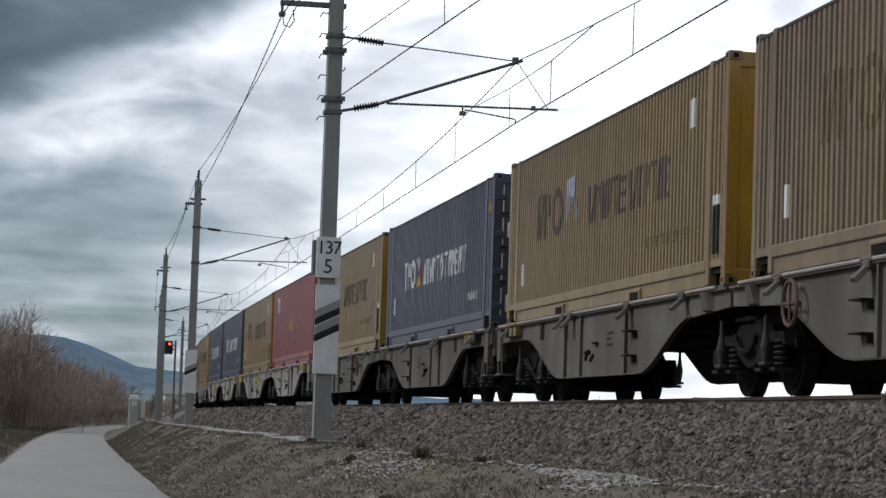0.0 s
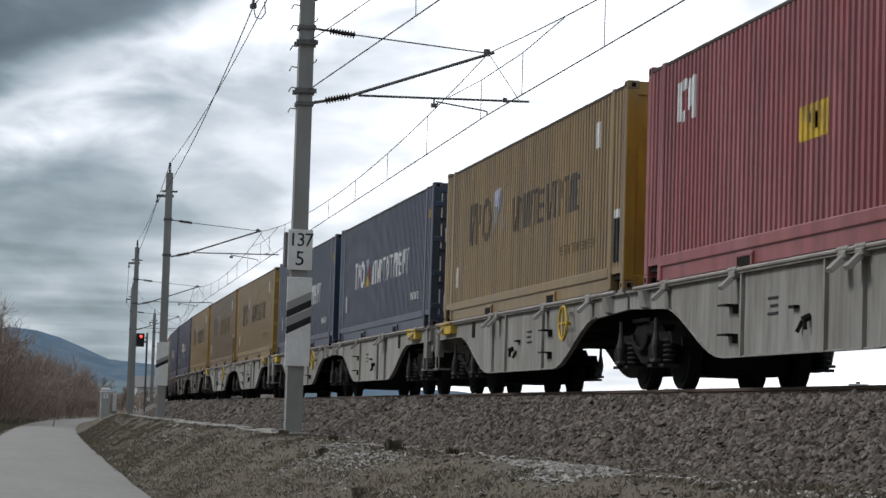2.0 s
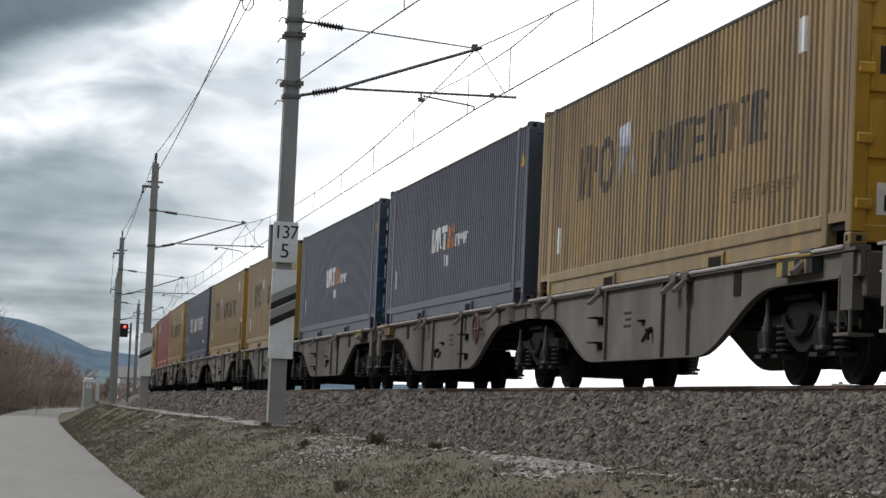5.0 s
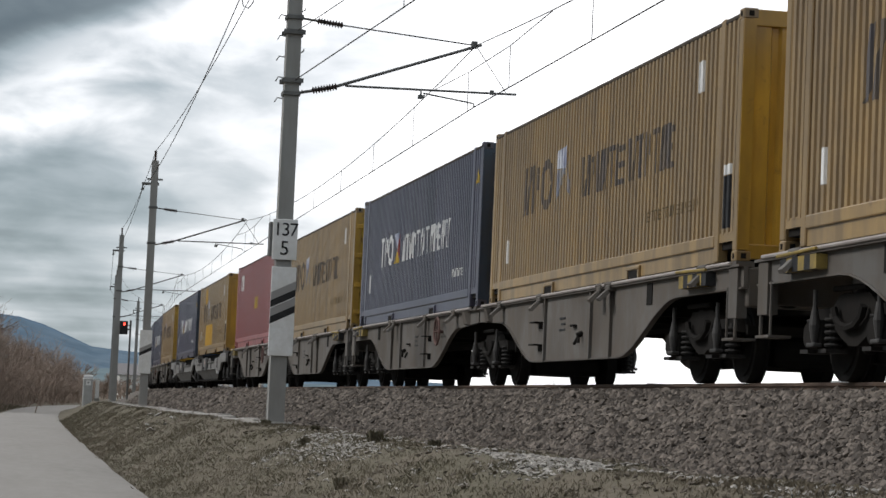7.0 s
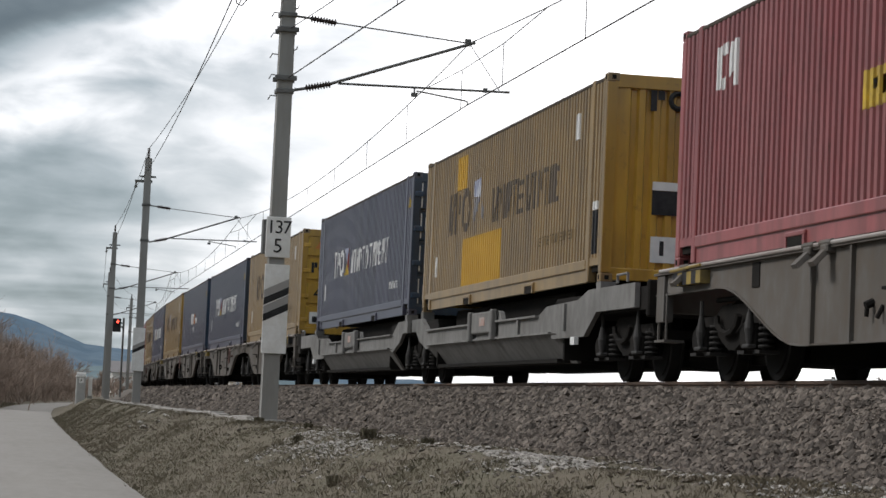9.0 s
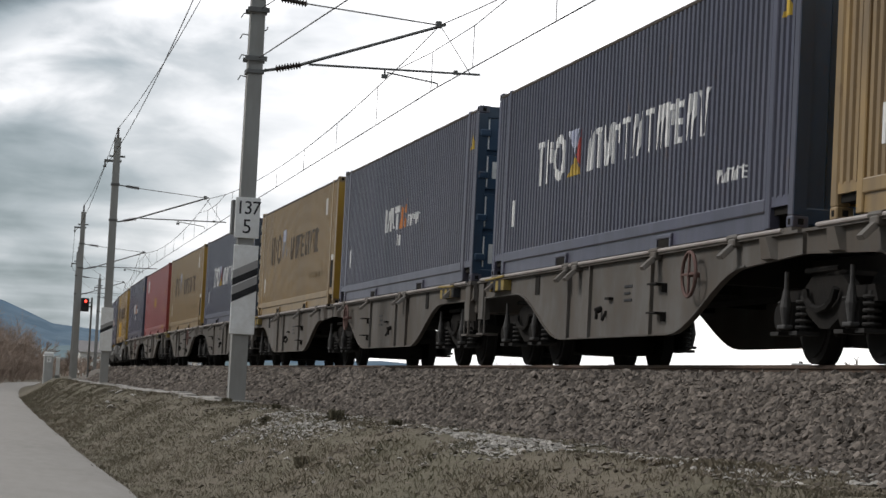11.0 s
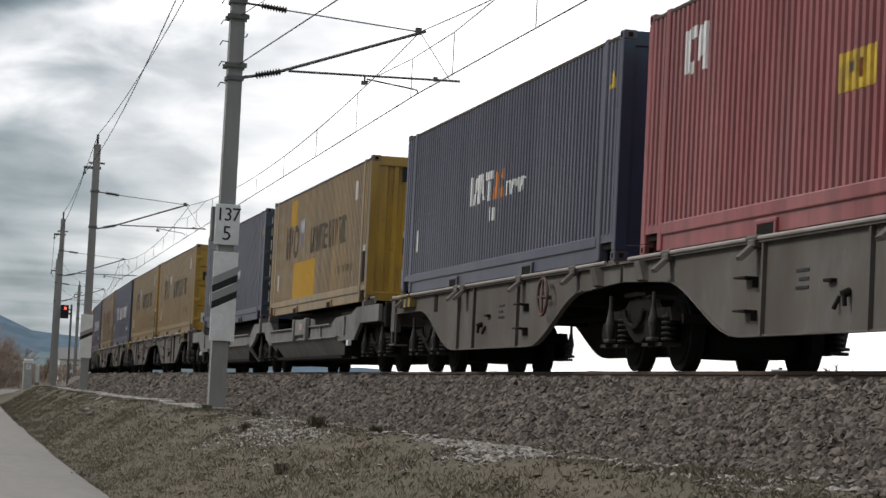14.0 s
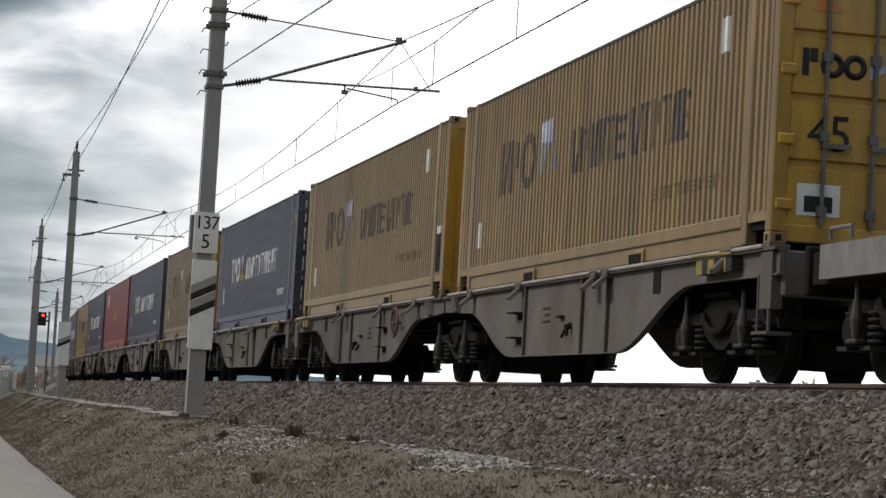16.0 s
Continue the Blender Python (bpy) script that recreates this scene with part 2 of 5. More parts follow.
CLOD = material("earth_clod", (0.12, 0.10, 0.078), 0.95, second=(0.07, 0.058, 0.045), scale=2, third=(0.2, 0.18, 0.15), scale3=20, island=0.4)
PALE = material("pale_limestone_grit", (0.30, 0.285, 0.26), 0.9, second=(0.22, 0.205, 0.18), scale=3, bump=0.5, bump_scale=40, island=0.35)
EARTH = material("winter_turf", (0.098, 0.081, 0.058), 0.95, second=(0.068, 0.066, 0.038), scale=0.5, amount=0.7, third=(0.135, 0.115, 0.085), scale3=16.0, amount3=0.6, bump=1.0, bump_scale=11)
GRASS = material("dry_grass", (0.125, 0.104, 0.073), 0.9, second=(0.080, 0.082, 0.048), scale=0.4, amount=0.8, third=(0.19, 0.16, 0.12), scale3=1.2, amount3=0.5, island=0.22)
ASPHALT = material("pale_worn_asphalt", (0.225, 0.213, 0.196), 0.9, second=(0.175, 0.166, 0.152), scale=0.35, amount=0.6, third=(0.27, 0.256, 0.235), scale3=3, amount3=0.4, bump=0.3, bump_scale=40, stretch=(1.5, 0.35, 1))
BARK = material("bare_twigs", (0.235, 0.178, 0.14), 0.9, second=(0.175, 0.132, 0.105), scale=0.08, amount=0.8, third=(0.28, 0.23, 0.19), scale3=0.5, amount3=0.5, island=0.25)
PALE_TWIG = material("pale_budding_twigs", (0.27, 0.25, 0.22), 0.9, second=(0.18, 0.16, 0.14), scale=0.4, island=0.25)
# Distance haze is mixed into the base colours of both hills.
HILL = material("haze_tinted_far_hill", (0.125, 0.18, 0.24), 1.0, second=(0.14, 0.18, 0.215), scale=0.004, amount=0.8, third=(0.075, 0.115, 0.155), scale3=0.02, amount3=0.7, spec=0.0)
HILL_NEAR = material("haze_tinted_wooded_slope", (0.13, 0.17, 0.185), 1.0, second=(0.17, 0.22, 0.23), scale=0.006, amount=0.8, third=(0.09, 0.12, 0.14), scale3=0.03, amount3=0.6, spec=0.0)
PLASTER = material("pale_plaster", (0.66, 0.65, 0.62), 0.8, second=(0.55, 0.54, 0.51), scale=0.6)
ROOF = material("grey_roof", (0.20, 0.19, 0.19), 0.8, second=(0.15, 0.14, 0.14))
GLASSDARK = material("dark_window_glass", (0.03, 0.035, 0.04), 0.15, second=(0.05, 0.05, 0.06))
CABINET = material("cabinet_grey", (0.42, 0.42, 0.41), 0.6, second=(0.33, 0.33, 0.31), scale=3)
LAMP_RED = material("red_signal_lens", (0.6, 0.02, 0.02), 0.2)
LAMP_RED.node_tree.nodes["Principled BSDF"].inputs["Emission Color"].default_value = (1.0, 0.05, 0.03, 1)
LAMP_RED.node_tree.nodes["Principled BSDF"].inputs["Emission Strength"].default_value = 6.0


# ---- mesh building ----
class Shape:
    """Collects vertices, faces and material slots of one mesh."""

    def __init__(self):
        self.v, self.f, self.m = [], [], []

    def add(self, verts, faces, slot=0):
        n = len(self.v)
        self.v += [tuple(p) for p in verts]
        self.f += [tuple(n + i for i in f) for f in faces]
        self.m += [slot] * len(faces)
        return self

    def box(self, x0, x1, y0, y1, z0, z1, slot=0, bev=0.0):
        """A block with chamfered edges where bev is given."""
        if bev <= 0:
            vs = [(x, y, z) for z in (z0, z1) for y in (y0, y1) for x in (x0, x1)]
            return self.add(vs, [(0, 2, 3, 1), (4, 5, 7, 6), (0, 1, 5, 4), (2, 6, 7, 3), (0, 4, 6, 2), (1, 3, 7, 5)], slot)
        b = min(bev, (x1 - x0) / 2.1, (y1 - y0) / 2.1, (z1 - z0) / 2.1)
        ring = lambda dx, z: [(x0 + dx + b, y0 + dx, z), (x1 - dx - b, y0 + dx, z), (x1 - dx, y0 + dx + b, z), (x1 - dx, y1 - dx - b, z),
                              (x1 - dx - b, y1 - dx, z), (x0 + dx + b, y1 - dx, z), (x0 + dx, y1 - dx - b, z), (x0 + dx, y0 + dx + b, z)]
        vs = ring(b * 0.6, z0) + ring(0, z0 + b) + ring(0, z1 - b) + ring(b * 0.6, z1)
        fs = [tuple(range(7, -1, -1)), tuple(range(24, 32))]
        fs += [(8 * k + i, 8 * k + (i + 1) % 8, 8 * k + 8 + (i + 1) % 8, 8 * k + 8 + i) for k in range(3) for i in range(8)]
        return self.add(vs, fs, slot)

    def tube(self, p, q, r, n=8, r2=None, slot=0, caps=True):
        p, q = Vector(p), Vector(q)
        d = (q - p).normalized()
        a = d.orthogonal().normalized()
        b = d.cross(a)
        r2 = r if r2 is None else r2
        vs = [p + (a * math.cos(2 * math.pi * i / n) + b * math.sin(2 * math.pi * i / n)) * r for i in range(n)]
        vs += [q + (a * math.cos(2 * math.pi * i / n) + b * math.sin(2 * math.pi * i / n)) * r2 for i in range(n)]
        fs = [(i, (i + 1) % n, n + (i + 1) % n, n + i) for i in range(n)]
        if caps:
            fs += [tuple(range(n - 1, -1, -1)), tuple(range(n, 2 * n))]
        return self.add(vs, fs, slot)

    def line(self, pts, r, n=5, slot=0):
        """One bent rod through the points."""
        pts = [Vector(p) for p in pts]
        vs, a = [], None
        for i, p in enumerate(pts):
            d = (pts[min(i + 1, len(pts) - 1)] - pts[max(i - 1, 0)]).normalized()
            a = d.orthogonal().normalized() if a is None else (a - d * a.dot(d)).normalized()
            b = d.cross(a)
            vs += [p + (a * math.cos(2 * math.pi * j / n) + b * math.sin(2 * math.pi * j / n)) * r for j in range(n)]
        fs = [(i * n + j, i * n + (j + 1) % n, i * n + n + (j + 1) % n, i * n + n + j) for i in range(len(pts) - 1) for j in range(n)]
        return self.add(vs, fs + [tuple(range(n - 1, -1, -1)), tuple(range(len(vs) - n, len(vs)))], slot)

    def plate(self, outline, x0, x1, slot=0):
        """An outline of (y, z), extruded from x0 to x1."""
        n = len(outline)
        vs = [(x0, y, z) for y, z in outline] + [(x1, y, z) for y, z in outline]
        fs = [tuple(range(n)), tuple(range(2 * n - 1, n - 1, -1))] + [(i, n + i, n + (i + 1) % n, (i + 1) % n) for i in range(n)]
        return self.add(vs, fs, slot)

    def ring(self, c, r, tube, axis="x", n=18, k=6, slot=0):
        vs, fs = [], []
        for i in range(n):
            a = 2 * math.pi * i / n
            for j in range(k):
                t = 2 * math.pi * j / k
                rr, h = r + tube * math.cos(t), tube * math.sin(t)
                o = (h, rr * math.cos(a), rr * math.sin(a)) if axis == "x" else (rr * math.cos(a), rr * math.sin(a), h)
                vs.append((c[0] + o[0], c[1] + o[1], c[2] + o[2]))
        for i in range(n):
            for j in range(k):
                fs.append((i * k + j, ((i + 1) % n) * k + j, ((i + 1) % n) * k + (j + 1) % k, i * k + (j + 1) % k))
        return self.add(vs, fs, slot)

    def mesh(self, name, mats, smooth=False):
        me = bpy.data.meshes.new(name)
        me.from_pydata(self.v, [], self.f)
        for m in mats:
            me.materials.append(m)
        if len(mats) > 1:
            me.polygons.foreach_set("material_index", self.m)
        bm = bmesh.new()
        bm.from_mesh(me)
        bmesh.ops.recalc_face_normals(bm, faces=bm.faces)
        bm.to_mesh(me)
        bm.free()
        if smooth:
            me.polygons.foreach_set("use_smooth", [True] * len(me.polygons))
        me.update()
        return me


def part(name, shape, mats, parent=None, label="", at=None, smooth=False):
    """One mesh object of a shape (or of a mesh already made), under its thing or part."""
    me = shape if isinstance(shape, bpy.types.Mesh) else shape.mesh(name, mats if isinstance(mats, (list, tuple)) else [mats], smooth)
    ob = new(name, me)
    ob.parent = parent
    if at is not None:
        ob.matrix_basis = at
    if label:
        tagged(ob, label)
    return ob


def text_mesh(words, size, mat, name="lettering"):
    cu = bpy.data.curves.new(name, "FONT")
    cu.body, cu.size, cu.extrude, cu.align_x, cu.resolution_u = words, size, 0.002, "CENTER", 3
    cu.space_character = 0.86
    tmp = new(name, cu)
    bpy.context.view_layer.update()
    me = bpy.data.meshes.new_from_object(tmp.evaluated_get(bpy.context.evaluated_depsgraph_get()))
    bpy.data.objects.remove(tmp)
    me.materials.clear()
    me.materials.append(mat)
    return me


# ---- the line of the railway ----
RAIL_Z = 1.957
D0, K2, K3, S_END = 9.359, -0.00018856, 9.394e-7, 260.0


def track_x(s):
    c = max(-60.0, min(s, S_END))
    x = D0 + K2 * c * c / 2 + K3 * c ** 3
    return x + (s - c) * (K2 * c + 3 * K3 * c * c)


def track_heading(s):
    c = max(-60.0, min(s, S_END))
    return K2 * c + 3 * K3 * c * c


def on_track(s, off=0.0, z=RAIL_Z):
    """A place at s along the line, off metres to the right of its middle."""
    h = track_heading(s)
    return Vector((track_x(s) + off * math.cos(h), s - off * math.sin(h), z))


def track_pose(s, z=RAIL_Z):
    return pose(track_x(s), s, z, 0, 0, -math.degrees(track_heading(s)))


ROAD = [(-80, 0.2), (40, 0.35), (85, 0.65), (147, 1.4), (216, 3.5), (262, 7.0), (320, 14.0), (420, 28.0), (800, 77.0)]
ROAD_HALF = 1.85


def road_x(y):
    ys, xs = [a for a, b in ROAD], [b for a, b in ROAD]
    return float(sum(np.interp(y + d, ys, xs) for d in (-24, -12, 0, 12, 24)) / 5)


def bank_z(x, y):
    """Height of the ground: road level, the turfed bank, the shelf along the masts, the ballast, and the field beyond."""
    b = track_x(y) - x
    a = x - (road_x(y) + ROAD_HALF)
    bumps = 0.10 * noise.noise((x * 0.5, y * 0.35, 0)) + 0.05 * noise.noise((x * 1.7, y * 1.1, 4))
    if a < -2 * ROAD_HALF:
        d = min(1.0, (-a - 2 * ROAD_HALF) / 2.0)
        return -0.03 + (0.14 + bumps * 1.2) * d
    if a < 0.1:
        return -0.04
    if b > 4.7:
        t = (a - 0.1) / max(0.3, a - 0.1 + b - 4.7)
        t = min(1.0, max(0.0, t))
        return -0.04 + 1.09 * (t * t * (3 - 2 * t) * 0.45 + t * 0.55) + bumps * min(1, a)
    if b > 3.1:
        return 1.05 + bumps * 0.6
    if b > 2.0:
        return 1.05 + (3.1 - b) / 1.1 * 0.62
    if b > -2.0:
        return 1.67
    if b > -4.5:
        return 1.67 - (-2.0 - b) / 2.5 * 1.4
    return 0.25 + bumps


# ---- ground, road, track ----
def make_ground():
    ys = [-3000, -900, -300, -120, -60, -30, -10, 0, 6] + list(np.arange(9, 130, 0.8)) + list(np.arange(130, 330, 5)) + [360, 420, 480, 540, 600, 660, 720, 1000, 1600, 2600, 4200]
    verts, faces, n = [], [], 0
    for y in ys:
        yy = max(-120, min(y, 720))
        r, t = road_x(yy), track_x(yy)
        lo, hi = r + ROAD_HALF + 0.1, t - 4.7
        xs = [r + d for d in (-4000, -1500, -500, -200, -90, -45, -25, -14, -9, -6, -4.4, -3.4, -2.6, -ROAD_HALF - 0.1, -0.6, 0.6, ROAD_HALF - 0.02)]
        xs += list(np.linspace(lo, hi, 16))
        xs += [t + d for d in (-4.4, -4.1, -3.8, -3.5, -3.1, -2.55, -2.0, -0.7, 0.7, 2.0, 3.2, 4.5, 6, 9, 15, 30, 70, 200, 600, 1600, 4000)]
        n = len(xs)
        verts += [(x, y, bank_z(x, yy)) for x in xs]
    for i in range(len(ys) - 1):
        for j in range(n - 1):
            k = i * n + j
            faces.append((k, k + 1, k + n + 1, k + n))
    me = Shape().add(verts, faces).mesh("ground", [EARTH], True)
    tagged(part("ground", me, EARTH), "brown winter turf bank with dry grass beside the railway", "ground", kind="structure")
    # the lane
    s = Shape()
    ys = list(np.arange(-80, 720, 4.0))
    offs = (-ROAD_HALF, -ROAD_HALF + 0.25, -0.8, 0, 0.8, ROAD_HALF - 0.25, ROAD_HALF)
    vs = [(road_x(y) + o + (0.09 * noise.noise((y * 0.7, o, 2)) if abs(o) == ROAD_HALF else 0), y, 0.05 - 0.006 * o * o - (0.05 if abs(o) == ROAD_HALF else 0)) for y in ys for o in offs]
    m = len(offs)
    s.add(vs, [(i * m + j, i * m + j + 1, i * m + m + j + 1, i * m + m + j) for i in range(len(ys) - 1) for j in range(m - 1)])
    tagged(part("road", s, ASPHALT, smooth=True), "narrow pale asphalt lane along the foot of the bank", "road", kind="structure")
    # ballast bed
    s = Shape()
    ys = [-470, -300, -120, -60, -20, 0, 8] + list(np.arange(12, 120, 0.5)) + list(np.arange(120, 720, 6.0))
    prof = [(3.35, 1.00), (3.1, 1.12), (2.8, 1.30), (2.5, 1.48), (2.25, 1.64), (2.05, 1.755), (1.85, 1.785), (1.3, 1.77), (0.9, 1.74), (0, 1.74), (-0.9, 1.74), (-1.85, 1.77), (-2.05, 1.75), (-3.3, 1.0), (-4.6, 0.2)]
    vs = []
    for y in ys:
        for o, z in prof:
            w = 0.045 * noise.noise((o * 3.0, y * 1.4, 7)) + 0.03 * noise.noise((o * 8.0, y * 5, 1)) if o > 0.8 else 0
            vs.append((track_x(y) - o + w, y, z + w))
    m = len(prof)
    s.add(vs, [(i * m + j, i * m + j + 1, i * m + m + j + 1, i * m + m + j) for i in range(len(ys) - 1) for j in range(m - 1)])
    tagged(part("ballast_bed", s, BALLAST, smooth=True), "sloping bed of grey-brown crushed stone under the track", "ballast", kind="structure")


def rock(rng, c, r, flat=0.95):
    """A crushed stone: a sheared, uneven octahedron with cut corners."""
    a = rng.uniform(0, 6.28)
    ca, sa = math.cos(a), math.sin(a)
    sx, sy, sz = r * rng.uniform(0.7, 1.35), r * rng.uniform(0.65, 1.2), r * flat * rng.uniform(0.6, 1.25)
    pts, tilt = [], rng.uniform(-.5, .5)
    for x, y, z in ((1, .3, .2), (.3, 1, -.1), (-.8, .6, .1), (-1, -.4, -.2), (-.1, -1, .2), (.8, -.7, -.1), (.3, .2, .95), (-.4, -.2, .9), (0, 0, -.9)):
        x, y, z = [v + rng.uniform(-.22, .22) for v in (x, y, z)]
        x, y, z = x * sx, y * sy, z * sz
        tz = tilt * x
        pts.append((c[0] + x * ca - y * sa, c[1] + x * sa + y * ca, c[2] + z + tz))
    fs = [(0, 1, 6), (1, 2, 6), (2, 7, 6), (2, 3, 7), (3, 4, 7), (4, 5, 6), (4, 6, 7), (5, 0, 6), (1, 0, 8), (2, 1, 8), (3, 2, 8), (4, 3, 8), (5, 4, 8), (0, 5, 8)]
    return pts, fs


def raw_mesh(name, verts, faces, mat):
    me = bpy.data.meshes.new(name)
    me.from_pydata(verts, [], faces)
    me.materials.append(mat)
    me.update()
    return me


def ballast_z(o):
    return float(np.interp(o, (1.5, 1.85, 2.05, 2.25, 2.5, 2.8, 3.1, 3.35, 3.9), (1.775, 1.785, 1.755, 1.64, 1.48, 1.30, 1.12, 1.02, 1.03)))


def make_ballast_stones():
    rng = random.Random(4)
    V, F = [], []
    for y0, y1, count, r in ((12, 24, 21000, 0.031), (24, 40, 22000, 0.035), (40, 70, 17000, 0.045), (70, 130, 9000, 0.07)):
        for _ in range(count):
            y, o = rng.uniform(y0, y1), rng.uniform(1.55, 3.45)
            if o > 3.2 and rng.random() < 0.5:
                o = rng.uniform(3.2, 3.75)
            p, f = rock(rng, (track_x(y) - o, y, ballast_z(o) + rng.uniform(-0.01, 0.02)), r * rng.choice((0.6, 0.8, 1.0, 1.0, 1.25, 1.6)))
            n = len(V)
            V += p
            F += [tuple(n + i for i in t) for t in f]
    tagged(part("ballast_stones", raw_mesh("ballast_stones", V, F, STONE), STONE), "loose angular grey-brown ballast stones on the shoulder of the track", "gravel", kind="stuff")
    # small stones and clods lying in the turf
    V2, F2 = [], []
    for _ in range(5000):
        y = 13 + 60 * rng.random() ** 1.8
        lo, hi = road_x(y) + ROAD_HALF + .2, track_x(y) - 3.5
        x = lo + (hi - lo) * rng.random() ** .7
        p, f = rock(rng, (x, y, bank_z(x, y)), rng.choice((.012, .018, .025, .035)), .6)
        n = len(V2)
        V2 += p
        F2 += [tuple(n + i for i in t) for t in f]
    tagged(part("bank_clods", raw_mesh("bank_clods", V2, F2, CLOD), CLOD), "small brown clods and stones lying in the turf", "gravel", kind="stuff")
    # pale grit along the shelf below the stones
    V, F = [], []
    for _ in range(19000):
        y = 14 + 110 * rng.random() ** 1.7
        o = rng.gauss(4.05, 0.28)
        if rng.random() < 0.5:
            y, o = rng.uniform(16, 38), rng.gauss(4.6, 0.5)
        x = track_x(y) - o
        if noise.noise((x * 1.1, y * 0.32, 11)) + 0.5 * noise.noise((x * 4, y * 2.2, 5)) < rng.uniform(-.05, .45) or o < 3.3:
            continue
        p, f = rock(rng, (x, y, bank_z(x, y) + 0.004), rng.choice((0.014, 0.02, 0.028, 0.04)), 0.5)
        n = len(V)
        V += p
        F += [tuple(n + i for i in t) for t in f]
    tagged(part("pale_grit", raw_mesh("pale_grit", V, F, PALE), PALE), "pale limestone grit spilled along the top of the bank", "gravel", kind="stuff")


def make_grass():
    rng = random.Random(9)
    V, F = [], []

    def blade(x, y, z, h, w):
        a, lean = rng.uniform(0, 6.28), rng.uniform(0.4, 1.6) * h
        dx, dy = math.cos(a), math.sin(a)
        b = rng.uniform(0, 6.28)
        n = len(V)
        V.extend([(x - dy * w, y + dx * w, z - 0.02), (x + dy * w, y - dx * w, z - 0.02), (x + math.cos(b) * lean * .4 + dy * w * .6, y + math.sin(b) * lean * .4 - dx * w * .6, z + h * .6), (x + math.cos(b) * lean, y + math.sin(b) * lean, z + h)])
        F.extend([(n, n + 1, n + 2), (n, n + 2, n + 3)])
    for _ in range(34000):
        y = 12 + 118 * rng.random() ** 2.1
        lo, hi = road_x(y) + ROAD_HALF + 0.02, track_x(y) - 3.6
        x = lo + (hi - lo) * rng.random()
        k = noise.noise((x * 0.9, y * 0.35, 3)) + 0.35 * noise.noise((x * 2.5, y * 1.5, 8))
        if track_x(y) - x < 5.2 and rng.random() < 0.45 - k:
            continue
        z = bank_z(x, y)
        size = (0.015 + 0.030 * max(0, k)) * rng.uniform(0.5, 1.5) * (1 + y / 160)
        for _ in range(7):
            blade(x + rng.gauss(0, 0.09), y + rng.gauss(0, 0.16), z, size * rng.uniform(0.35, 1.2), 0.0014 + 0.00006 * y)
    for _ in range(2500):
        y = rng.uniform(30, 220)
        x = road_x(y) - ROAD_HALF - abs(rng.gauss(0.3, 1.6)) - 0.2
        for _ in range(5):
            blade(x + rng.gauss(0, 0.08), y + rng.gauss(0, 0.2), bank_z(x, y), rng.uniform(0.05, 0.2), 0.012)
    tagged(part("grass", raw_mesh("grass", V, F, GRASS), GRASS), "short dry straw-coloured and dull green grass on the bank", "grass", kind="stuff")


def make_weed(x, y, seed, size):
    rng = random.Random(seed)
    V, F = [], []
    z = bank_z(x, y)
    for _ in range(160):
        a, h = rng.uniform(0, 6.28), size * rng.uniform(0.25, 0.9)
        r = size * rng.uniform(0.1, 0.6)
        dx, dy = math.cos(a), math.sin(a)
        n = len(V)
        ox, oy = x + rng.gauss(0, size * .25), y + rng.gauss(0, size * .3)
        V.extend([(ox - dy * .006, oy + dx * .006, z - .03), (ox + dy * .006, oy - dx * .006, z - .03), (ox + dx * r * .4, oy + dy * r * .4, z + h * .8), (ox + dx * r, oy + dy * r, z + h)])
        F.extend([(n, n + 1, n + 2), (n, n + 2, n + 3)])
    return tagged(part("weed", raw_mesh("weed", V, F, WEED), WEED), "dark withered weed tuft on the gravelly bank", "weed", "weeds on the bank")


WEED = material("withered_weed", (0.085, 0.074, 0.05), 0.9, second=(0.10, 0.095, 0.055), scale=6)


def make_track():
    track = tagged(new("railway_track"), "single railway track of steel rails on concrete sleepers", "railway track", kind="structure")
    prof = [(-.075, 0), (.075, 0), (.075, .012), (.012, .03), (.012, .125), (.036, .135), (.036, .165), (.03, .172), (-.03, .172), (-.036, .165), (-.036, .135), (-.012, .125), (-.012, .03), (-.075, .012)]
    ss = [-470, -300, -150, -80, -40, 0] + list(np.arange(10, 720, 10.0))
    for side in (-1, 1):
        s = Shape()
        n = len(prof)
        vs = [tuple(on_track(y, side * 0.7535 + a, RAIL_Z - 0.172 + z)) for y in ss for a, z in prof]
        s.add(vs, [(i * n + j, i * n + (j + 1) % n, i * n + n + (j + 1) % n, i * n + n + j) for i in range(len(ss) - 1) for j in range(n)])
        for i in range(len(s.f)):
            s.m[i] = 1 if i % n == 7 else 0
        part("rail", s, [RAILSTEEL, RAILTOP], track)
    s = Shape().box(-1.3, 1.3, -0.13, 0.13, -0.21, 0.0, bev=0.03)
    for side in (-1, 1):
        for k in (-1, 1):
            s.box(side * 0.7535 + k * 0.1 - 0.03, side * 0.7535 + k * 0.1 + 0.03, -0.07, 0.07, 0.0, 0.035)
    me = s.mesh("sleeper", [CONCRETE])
    for i in range(180):
        ob = part("sleeper", me, CONCRETE, track)
        ob.matrix_basis = track_pose(12 + i * 0.6, RAIL_Z - 0.175)


# ---- the train ----
CON_L, CON_H, CON_W, CON_Z = 13.716, 2.896, 1.25, 1.36
PITCH = 0.172


def rib_columns():
    """Places along the side wall, from the end, with how far out the sheet stands there."""
    u0, u1 = 0.17, CON_L - 0.17
    cols, u = [], u0
    while u < u1 - PITCH * 0.4:
        for du, x in ((0.0, -1.247), (0.082, -1.247), (0.100, -1.202), (0.154, -1.202)):
            if u + du < u1:
                cols.append((u + du, x))
        u += PITCH
    cols.append((u1, -1.247))
    return cols


RIBS = rib_columns()


